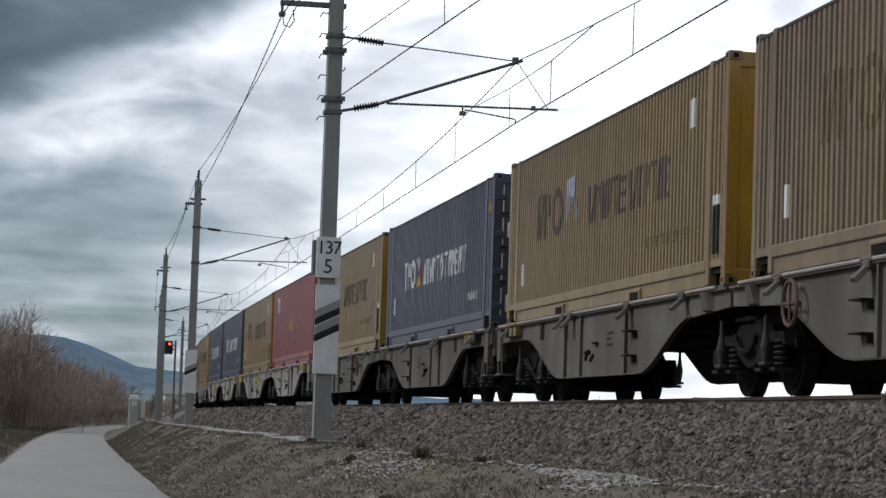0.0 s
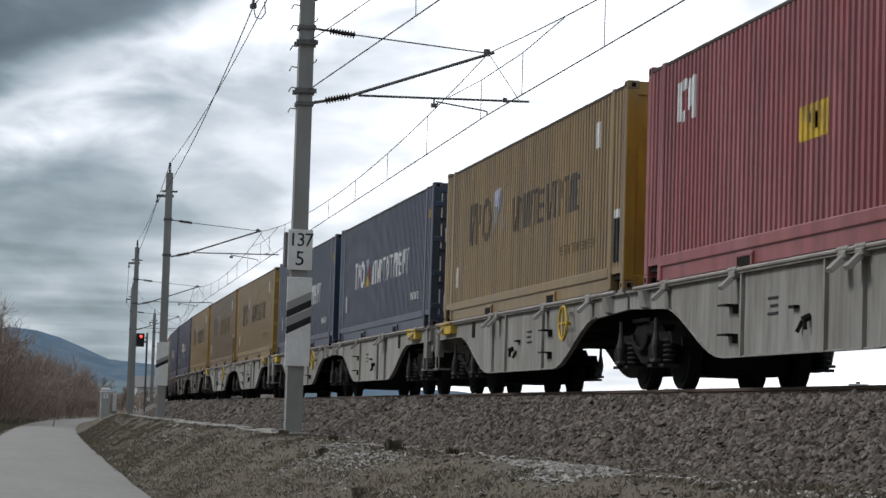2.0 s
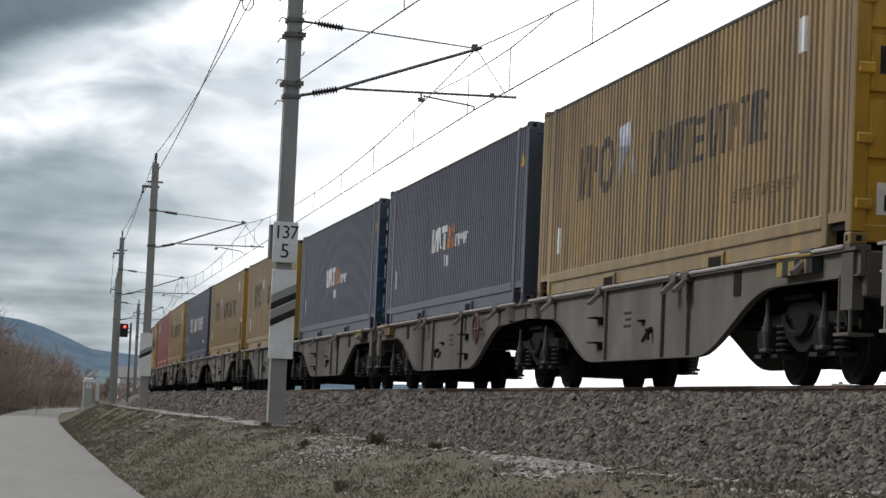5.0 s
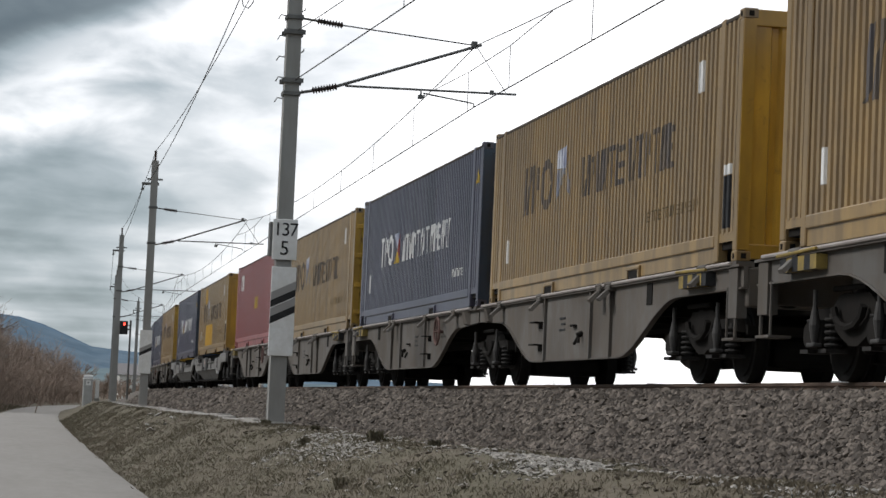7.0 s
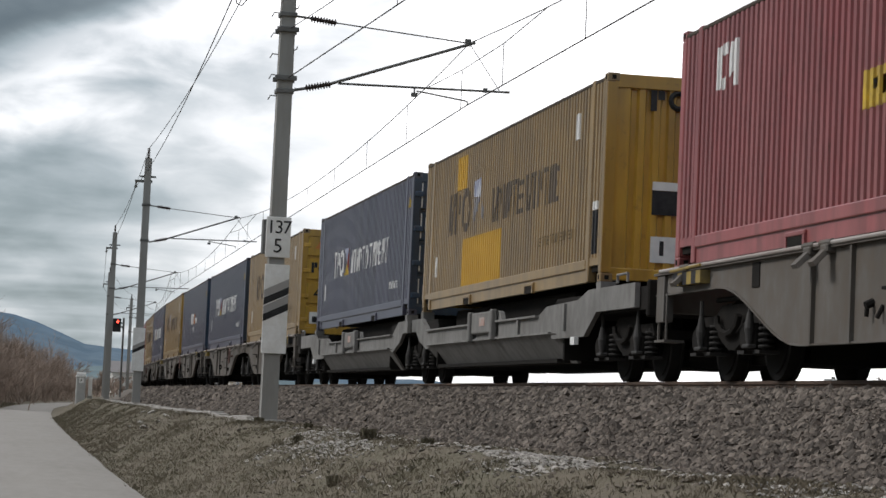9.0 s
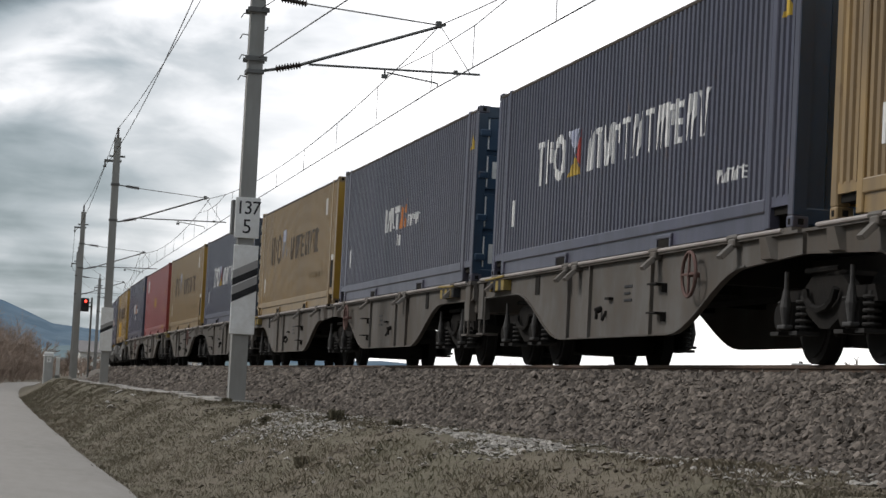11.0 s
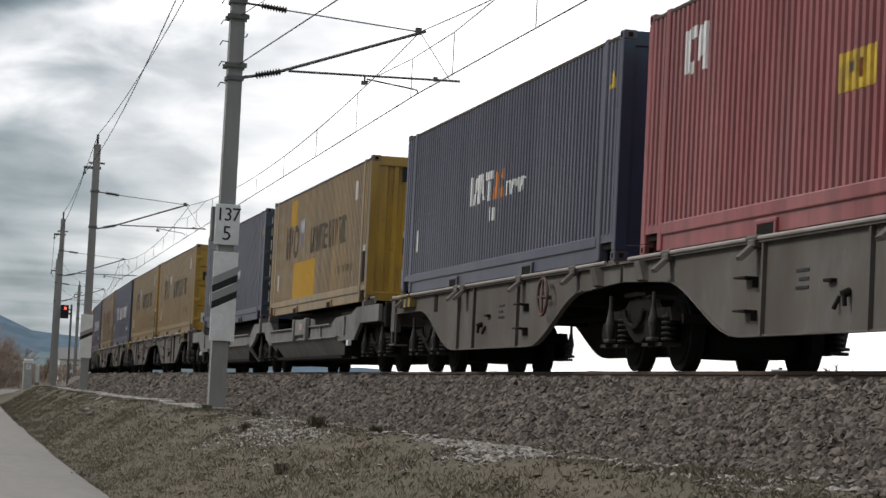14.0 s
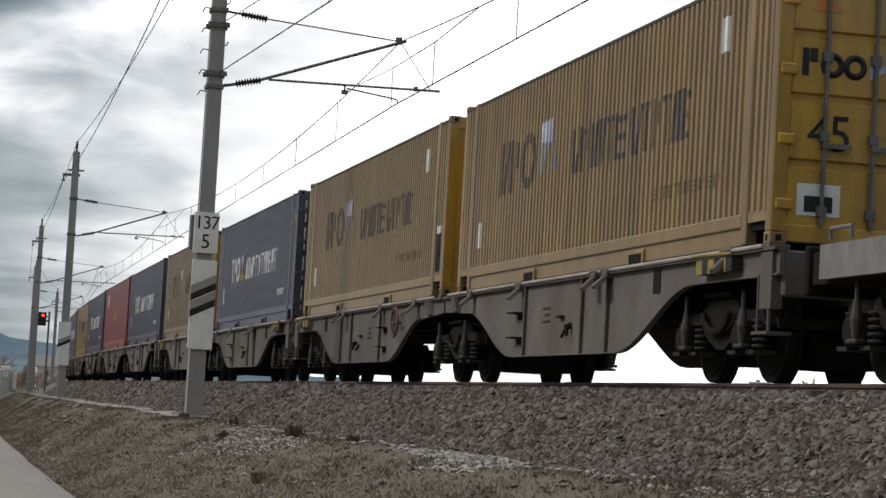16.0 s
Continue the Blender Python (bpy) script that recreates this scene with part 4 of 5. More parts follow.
def latch():
    """A folding container stop, turned down on the side sill."""
    s = Shape().box(-.10, .02, -.10, .10, -.05, .035, bev=.015).tube((-.06, -.17, .05), (-.06, .17, .05), .035, 8)
    s.add([(-.03, -.07, -.03), (-.03, .07, -.03), (-.03, .05, .05), (-.03, -.05, .05), (-.20, -.09, -.19), (-.20, .09, -.19), (-.23, .07, -.15), (-.23, -.07, -.15)],
          [(0, 1, 2, 3), (4, 7, 6, 5), (0, 4, 5, 1), (1, 5, 6, 2), (2, 6, 7, 3), (3, 7, 4, 0)])
    return s


def make_wagon(mat, step_mats, wheel_mat, label, wheel_y=3.35):
    """An articulated container wagon on three bogies: two deep fish-bellied frames that meet on the middle one."""
    root = tagged(new("container_wagon"), label, "freight wagon", "wagons of the freight train")
    lm = latch().mesh("stop_latch", [mat])
    for half in (-1, 1):
        # outline in metres from the middle, for the half that lies towards +y; mirrored for the other
        top, low = 1.27, 0.32
        E = WAGON_END
        out = [(0.06, top), (E, top), (E, 1.02)] + arch(E - 2.55, E - 5.3, 1.02, low, 10) + arch(4.4, 1.75, low, 1.0, 10) + [(0.06, 1.06)]
        out = [(half * y, z) for y, z in out]
        for sx in (-1, 1):
            x0, x1 = sorted((sx * 1.30, sx * 1.25))
            pl = part("side_frame", Shape().plate(out, x0, x1), mat, root)
            f = Shape().box(min(sx * 1.20, sx * 1.36), max(sx * 1.20, sx * 1.36), min(half * .06, half * E), max(half * .06, half * E), 1.27, 1.30)
            part("top_flange", f, mat, pl)
            part("sill_pipe", Shape().tube((sx * 1.365, half * .5, 1.315), (sx * 1.365, half * (E - .3), 1.315), .024, 8), PIPE, pl)
            for zz in (.59, .93) if sx < 0 else ():
                y0, y1 = sorted((half * 4.55, half * 4.92))
                st = Shape().plate([(y0, zz), (y1, zz), (y1, zz - .02), (y0, zz - .02)], *sorted((sx * 1.30, sx * 1.44)))
                st.plate([(y0, zz - .02), (y0 + .03, zz - .02), (y0 + .03, zz - .11), (y0, zz - .11)], *sorted((sx * 1.30, sx * 1.36)))
                part("step_iron", st, IRON, pl)

            # rim along the lower edge
            rim = Shape()
            edge = [p for p in out[2:-1]]
            for p, q in zip(edge, edge[1:]):
                rim.add([(sx * 1.27, p[0], p[1]), (sx * 1.325, p[0], p[1]), (sx * 1.325, q[0], q[1]), (sx * 1.27, q[0], q[1]), (sx * 1.27, p[0], p[1] + .02), (sx * 1.325, p[0], p[1] + .02), (sx * 1.325, q[0], q[1] + .02), (sx * 1.27, q[0], q[1] + .02)],
                        [(0, 1, 2, 3), (4, 7, 6, 5), (0, 4, 5, 1), (1, 5, 6, 2), (2, 6, 7, 3), (3, 7, 4, 0)])
            part("lower_rim", rim, mat, pl)
            for yy in (5.1, 7.9, 9.0):
                y0, y1 = sorted((half * yy, half * (yy + .05)))
                part("rib", Shape().box(min(sx * 1.30, sx * 1.345), max(sx * 1.30, sx * 1.345), y0, y1, low + .015, 1.27), mat, pl)
            # Dark plate laid proud of the side sheet; no opening is cut.
            y0, y1 = sorted((half * 10.75, half * 11.0))
            part("recess_plate", Shape().box(min(sx * 1.302, sx * 1.312), max(sx * 1.302, sx * 1.312), y0, y1, 0.98, 1.25), IRON, pl)
            # marks: bars for stencilled data, handles, drain cocks
            mk = Shape()
            for i in range(3):
                mk.box(min(sx * 1.302, sx * 1.308), max(sx * 1.302, sx * 1.308), *sorted((half * (6.0 + .09 * (i % 2)), half * (6.35))), .93 - i * .085, .96 - i * .085)
            part("data_panel", mk, INK_BLACK, pl)
            hd = Shape().box(min(sx * 1.30, sx * 1.36), max(sx * 1.30, sx * 1.36), *sorted((half * 6.86, half * 7.06)), .80, .83)
            part("handle", hd, IRON, pl)
            part("brake_cock", Shape().tube((sx * 1.30, half * 7.4, .70), (sx * 1.38, half * 7.4, .66), .04, 8).tube((sx * 1.36, half * 7.4, .70), (sx * 1.36, half * 7.42, .56), .022, 6), IRON, pl)
            part("brake_lever", Shape().tube((sx * 1.30, half * 7.15, .66), (sx * 1.36, half * 7.15, .54), .022, 6), IRON, pl)
            gus = Shape().add([(sx * a, half * b, c) for a, b, c in ((1.27, .78, 1.27), (1.27, 1.10, 1.27), (1.41, 1.06, 1.27), (1.41, .86, 1.27), (1.27, .74, 1.03), (1.27, 1.14, 1.03), (1.36, 1.10, 1.05), (1.36, .80, 1.05))],
                              [(0, 1, 2, 3), (4, 7, 6, 5), (0, 4, 5, 1), (1, 5, 6, 2), (2, 6, 7, 3), (3, 7, 4, 0)])
            part("gusset", gus, mat, root)
            for yy in (2.0, 4.9, 8.55, 9.05, 13.35):
                part("stop_latch", lm, mat, root, at=pose(sx * 1.30, half * yy, 1.27, 0, 0, 0 if sx < 0 else 180))
            # end step with warning stripes
            st = Shape()
            ys = np.linspace(E - 2.15, E - 1.05, 7)
            for i in range(6):
                y0, y1 = sorted((half * ys[i], half * ys[i + 1]))
                st.box(min(sx * 1.26, sx * 1.42), max(sx * 1.26, sx * 1.42), y0, y1, 1.10, 1.25, i % 2)
            st.tube((sx * 1.44, half * (E - 2.2), 1.30), (sx * 1.44, half * (E - 1.0), 1.275), .018, 6)
            part("end_step", st, step_mats, root, "step with warning stripes")
            g = Shape().line([(sx * 1.32, half * (E - .18), .48), (sx * 1.32, half * (E - .18), 1.28)], .02, 6).line([(sx * 1.32, half * (E - .5), .48), (sx * 1.32, half * (E - .5), 1.05)], .015, 6)
            g.box(min(sx * 1.1, sx * 1.36), max(sx * 1.1, sx * 1.36), *sorted((half * (E - .55), half * (E - .12))), .45, .48)
            g.box(min(sx * 1.22, sx * 1.34), max(sx * 1.22, sx * 1.34), *sorted((half * (E - .42), half * (E - .1))), .70, 1.26)
            part("foot_step", g, mat, root)
        if half > 0:
            for sx in (-1, 1):
                w = Shape().ring((sx * 1.42, wheel_y, 0.98), .25, .022, "x", 22, 6)
                w.line([(sx * 1.42, wheel_y - .25, .98), (sx * 1.42, wheel_y + .25, .98)], .016, 6).line([(sx * 1.42, wheel_y, .73), (sx * 1.42, wheel_y, 1.23)], .016, 6)
                w.tube((sx * 1.30, wheel_y, .98), (sx * 1.44, wheel_y, .98), .03, 8)
                part("handbrake_wheel", w, wheel_mat, root)
        E0, E1 = sorted((half * .4, half * (E - .1)))
        u = part("centre_sill", Shape().box(-.28, .28, E0, E1, .80, 1.16, bev=.02), IRON, root)
        for yy in (2.6, 5.0, 8.4, 10.6):
            part("cross_member", Shape().box(-1.24, 1.24, half * yy - .09, half * yy + .09, .85, 1.22), IRON, u)
        y0, y1 = sorted((half * (E - .12), half * E))
        part("headstock", Shape().box(-1.25, 1.25, y0, y1, .82, 1.27, bev=.02), mat, root)
        # bearers that the container stands on
        for yy in (HALF + .09, HALF + CON_L - .09):
            for sx in (-1, 1):
                part("bearer", Shape().box(sx * 1.15 - .11, sx * 1.15 + .11, half * yy - .12, half * yy + .12, 1.24, CON_Z), mat, root)
        part("bearer", Shape().box(-1.2, 1.2, half * 7.5 - .1, half * 7.5 + .1, 1.16, CON_Z - .005), IRON, root)
        buffers(root, half * E, half)
    for y in (-(WAGON_END - 2.3), 0, WAGON_END - 2.3):
        make_bogie(root, y)
    return root


POCKET_IN, POCKET_END = 1.62, 3.64


def make_pocket_wagon(mat, label):
    """A double pocket wagon: low side beams with slanted pocket walls, raised over its three bogies."""
    root = tagged(new("pocket_wagon"), label, "freight wagon", "wagons of the freight train")
    mid = POCKET_IN / 2
    E = mid + CON_L + 2.95
    for half in (-1, 1):
        n = mid + CON_L            # outer end of the container
        out = [(.25, 1.22), (1.3, 1.22), (2.0, 0.98), (n - 8.3, .98), (n - 8.15, 1.12), (n - 8.0, 1.15), (n - 6.2, 1.15), (n - 6.05, 1.12), (n - 5.9, .98), (n - 3.3, .98), (n - 2.8, 1.10), (n - .9, 1.13), (n - .3, 1.25), (n + 2.1, 1.25),
               (n + 2.1, .93), (n + .15, .93), (n - .5, .61), (n - 2.4, .61), (n - 2.5, .70), (2.6, .70), (1.9, .62), (1.1, .80), (.75, .98), (.25, .98)]
        out = [(half * y, z) for y, z in out]
        for sx in (-1, 1):
            b = part("side_beam", Shape().plate(out, sx * 1.34, sx * 1.27), mat, root)
            fl = Shape().box(min(sx * 1.24, sx * 1.40), max(sx * 1.24, sx * 1.40), *sorted((half * 2.0, half * (n - 3.3))), .955, .985)
            fl.box(min(sx * 1.26, sx * 1.39), max(sx * 1.26, sx * 1.39), *sorted((half * 2.3, half * (n - 2.45))), .685, .715)
            part("beam_flange", fl, mat, b)
            # slanted lower pocket wall
            ys, xs = [half * y for y in (2.0, n - 2.12, n - 2.0, 2.3)], [sx * 1.36, sx * 1.36, sx * 1.02, sx * 1.02]
            zs = [.69, .69, .27, .27]
            w = Shape().add([(x, y, z) for x, y, z in zip(xs, ys, zs)] + [(x - sx * .05, y, z) for x, y, z in zip(xs, ys, zs)],
                            [(0, 1, 2, 3), (7, 6, 5, 4), (0, 4, 5, 1), (1, 5, 6, 2), (2, 6, 7, 3), (3, 7, 4, 0)])
            part("pocket_wall", w, mat, root)
            bx = Shape().box(min(sx * 1.34, sx * 1.42), max(sx * 1.34, sx * 1.42), *sorted((half * (n - 8.0), half * (n - 6.2))), .80, 1.15, bev=.02)
            br = part("side_bracket", bx, mat, root)
            for q in (-8.05, -6.25):
                part("hook", Shape().box(min(sx * 1.36, sx * 1.47), max(sx * 1.36, sx * 1.47), half * (n + q) - .07, half * (n + q) + .07, .66, 1.17, bev=.02), mat, br)
            part("data_plate", Shape().box(min(sx * 1.42, sx * 1.428), max(sx * 1.42, sx * 1.428), *sorted((half * (n - 7.3), half * (n - 6.9))), .92, 1.06), DATA_PLATE, br)
            for q in (-1.6, -4.6):
                part("rib", Shape().box(min(sx * 1.34, sx * 1.38), max(sx * 1.34, sx * 1.38), half * (n + q) - .06, half * (n + q) + .06, .72, .97 if q < -3 else 1.1), mat, root)
            part("reflector", Shape().box(min(sx * 1.34, sx * 1.40), max(sx * 1.34, sx * 1.40), half * (n - .9) - .12, half * (n - .9) + .12, .50, .61), INK_WHITE, root)
            st = Shape().line([(sx * 1.36, half * (n + 1.3), 1.27), (sx * 1.36, half * (n + 1.3), 1.38), (sx * 1.36, half * (n + 1.8), 1.38), (sx * 1.36, half * (n + 1.8), 1.27)], .02, 6)
            part("grab_rail", st, mat, root)
            for yy in (mid + .09, n - .09):
                part("bearer", Shape().box(sx * 1.15 - .11, sx * 1.15 + .11, half * yy - .12, half * yy + .12, 1.0, CON_Z), mat, root)
        u = part("pocket_floor", Shape().box(-1.24, 1.24, *sorted((half * 2.6, half * (n - 2.4))), .27, .33), IRON, root)
        part("deck", Shape().box(-1.26, 1.26, *sorted((half * (n - 2.5), half * (n + 2.45))), .90, 1.2), IRON, root)
        part("deck", Shape().box(-1.26, 1.26, *sorted((half * .3, half * 2.6)), .95, 1.18), IRON, root)
        for yy in (2.66, n - 1.96):
            part("pocket_end_wall", Shape().box(-1.26, 1.26, half * yy - .04, half * yy + .04, .3, 1.1), IRON, u)
        # Dark box added to fill the pocket and block the sky behind it.
        part("cradle", Shape().box(-.95, .95, *sorted((half * 2.75, half * (n - 2.6))), .33, CON_Z - .02, bev=.04), IRON, u)
        part("headstock", Shape().box(-1.3, 1.3, *sorted((half * (E - .45), half * (E - .35))), .80, 1.27, bev=.02), IRON, root)
        buffers(root, half * (E - .4), half)
        make_bogie(root, half * (E - 2.2))
    make_bogie(root, 0)
    return root


# ---- overhead line ----
def insulator(p, q, r=0.075, ribs=9):
    """A ribbed porcelain rod from p to q."""
    p, q = Vector(p), Vector(q)
    d = (q - p).normalized()
    a = d.orthogonal().normalized()
    b = d.cross(a)
    prof = [(0, r * .45)]
    for i in range(ribs):
        prof += [((i + .15) / ribs, r * .5), ((i + .45) / ribs, r), ((i + .6) / ribs, r), ((i + .8) / ribs, r * .5)]
    prof.append((1, r * .45))
    n = 12
    vs = [p.lerp(q, t) + (a * math.cos(2 * math.pi * j / n) + b * math.sin(2 * math.pi * j / n)) * w for t, w in prof for j in range(n)]
    fs = [(i * n + j, i * n + (j + 1) % n, i * n + n + (j + 1) % n, i * n + n + j) for i in range(len(prof) - 1) for j in range(n)]
    return Shape().add(vs, fs + [tuple(range(n)), tuple(range(len(vs) - n, len(vs)))])


def make_mast(y, x, bracket, bracket_z, label, anchor=False):
    """A steel mast with its two-armed bracket over the track; x, y at its foot."""
    m = tagged(new("catenary_mast"), label, "catenary mast", "masts along the railway")
    m.matrix_basis = pose(x, y, 1.05, 0, 0, -math.degrees(track_heading(y)))
    z0 = 1.05
    top = 11.05 - z0
    # a closed H section with deep flanges, tapering upwards
    sec = [(-1, -1), (1, -1), (1, -.78), (.93, -.74), (.93, .74), (1, .78), (1, 1), (-1, 1), (-1, .78), (-.93, .74), (-.93, -.74), (-1, -.78)]
    n = len(sec)
    s = Shape().add([(a * .165, b * .17, -.4) for a, b in sec] + [(a * .135, b * .14, top) for a, b in sec], [tuple(range(n)), tuple(range(2 * n - 1, n - 1, -1))] + [(i, (i + 1) % n, n + (i + 1) % n, n + i) for i in range(n)])
    part("pole", s, MAST, m)
    part("footing", Shape().box(-.32, .32, -.32, .32, -.5, .06, bev=.03), CONCRETE, m)
    zz = lambda z: z - z0
    for z in ((7.60, 7.87, 8.84, 9.13) if anchor else (7.70, 9.15)):
        c = Shape().box(-.175, .175, -.185, .185, zz(z) - .045, zz(z) + .045, bev=.012)
        if z in (7.87, 8.84):
            c.box(-.215, .215, -.22, -.15, zz(z) - .06, zz(z) + .03).box(-.215, .215, .15, .22, zz(z) - .06, zz(z) + .03)
        part("clamp", c, GALV, m)
    # bracket arm: stay, raking tube, level tube, registration arm
    dx = 9.0 - 5.27
    stay = Shape().line([(.17, 0, zz(9.13)), (.50, 0, zz(9.10))], .025, 6).line([(.98, 0, zz(9.05)), (dx - .05, 0, zz(8.84))], .014, 6)
    part("stay_rod", stay, GALV, m)
    part("insulator", insulator((.46, 0, zz(9.105)), (.98, 0, zz(9.05))), INSUL, m)
    part("insulator", insulator((.42, 0, zz(7.70)), (.92, 0, zz(7.815))), INSUL, m)
    part("raking_tube", Shape().line([(.17, 0, zz(7.64)), (.44, 0, zz(7.70))], .03, 8).tube((.88, 0, zz(7.81)), (dx + .09, 0, zz(8.86)), .032, 10), GALV, m)
    part("level_tube", Shape().tube((1.08, 0, zz(7.84)), (4.57, 0, zz(7.90)), .024, 10), GALV, m)
    r = Shape().line([(2.62, 0, zz(7.86)), (2.62, 0, zz(7.72)), (2.70, 0, zz(7.76))], .02, 6).line([(2.66, 0, zz(7.80)), (3.64, 0, zz(7.67)), (3.71, 0, zz(7.65)), (3.71, 0, zz(7.58))], .016, 6)
    r.box(2.56, 2.68, -.04, .04, zz(7.68), zz(7.76))
    part("registration_arm", r, GALV, m)
    part("saddle", Shape().box(dx - .12, dx, -.05, .05, zz(8.78), zz(8.92), bev=.01), GALV, m)
    part("tie_wire", Shape().tube((dx, 0, zz(8.80)), (4.36, 0, zz(7.92)), .008, 5), COPPER, m)
    part("clip", Shape().box(dx + .3, dx + .38, -.03, .03, zz(7.86), zz(7.95)), GALV, m)
    # top insulator and side bracket for the return conductors
    part("insulator", insulator((0, 0, top), (0, 0, top + .42), .07, 6), INSUL, m)
    b = Shape().box(bracket, .2, -.06, .06, zz(bracket_z) - .05, zz(bracket_z) + .05, bev=.01)
    b.box(-.30, .34, -.05, .05, zz(bracket_z) + .16, zz(bracket_z) + .23)
    b.line([(bracket + .04, 0, zz(bracket_z) - .05), (bracket + .04, 0, zz(bracket_z) - .22)], .03, 8)
    b.box(bracket - .02, bracket + .1, -.1, .1, zz(bracket_z) - .27, zz(bracket_z) - .2)
    part("side_bracket", b, GALV, m)
    if anchor:
        for i in range(7):
            z = 7.50 + i * 0.415
            h = Shape().line([(-.15, -.02, zz(z)), (-.27, -.02, zz(z) + .01), (-.32, -.02, zz(z) - .08)], .013, 5)
            part("climbing_peg", h, GALV, m)
            if i % 2 == 0:
                part("climbing_peg", Shape().line([(.14, -.02, zz(z) + .1), (.2, -.02, zz(z) + .13), (.22, -.02, zz(z) + .19)], .013, 5), GALV, m)
    return m


def stripe_board(y, x, stripes, label):
    """A white board with slanting dark bands, strapped to the front of a mast."""
    b = tagged(new("distance_board"), label, "railway sign", "boards on the masts")
    b.matrix_basis = pose(x, y, 0)
    panel = Shape().box(-.245, .245, -.012, .012, 2.40, 4.15, bev=.008)
    part("panel", panel, BOARD_WHITE, b)
    for i in range(stripes):
        z = 3.02 + i * .32 if stripes > 1 else 3.1
        for mat, a, c in ((BOARD_GREY, .14, .30), (INK_BLACK, 0, .14)):
            st = Shape().add([(-.243, -.016, z + a), (.243, -.016, z + .24 + a), (.243, -.016, z + .24 + c), (-.243, -.016, z + c), (-.243, -.013, z + a), (.243, -.013, z + .24 + a), (.243, -.013, z + .24 + c), (-.243, -.013, z + c)],
                             [(0, 1, 2, 3), (4, 7, 6, 5), (0, 4, 5, 1), (1, 5, 6, 2), (2, 6, 7, 3), (3, 7, 4, 0)])
            part("stripe", st, mat, b)
    part("strap", Shape().box(-.19, .19, .012, .06, 2.7, 2.76).box(-.19, .19, .012, .06, 3.8, 3.86), GALV, b)
    return b


def make_signs():
    b = tagged(new("kilometre_sign"), "white hectometre plate with black figures 137 and 5 on a mast", "railway sign")
    b.matrix_basis = pose(5.275, 46.09, 0)
    part("panel", Shape().box(-.245, .245, -.012, .012, 4.29, 5.09, bev=.008), BOARD_WHITE, b)
    part("back_plate", Shape().box(-.30, -.22, .02, .32, 4.36, 5.03, bev=.008), GALV, b)
    part("strap", Shape().box(-.19, .19, .012, .05, 4.4, 4.46).box(-.19, .19, .012, .05, 4.9, 4.96), GALV, b)
    part("number", text_mesh("137", 0.37, INK_BLACK), INK_BLACK, b, at=pose(.012, -.017, 4.765, 90))
    part("number", text_mesh("5", 0.40, INK_BLACK), INK_BLACK, b, at=pose(0, -.017, 4.385, 90))
    stripe_board(46.09, 5.29, 2, "white board with two slanting black and grey bands on a mast")
    stripe_board(95.78, 5.53, 1, "white board with one slanting dark band on a mast")


MASTS = [(-4.0, 5.3), (46.3, 5.275), (96.0, 5.55), (142.0, 6.45), (190.0, track_x(190.0) - 4.0), (240.0, track_x(240.0) - 4.0), (290.0, track_x(290.0) - 4.0)]


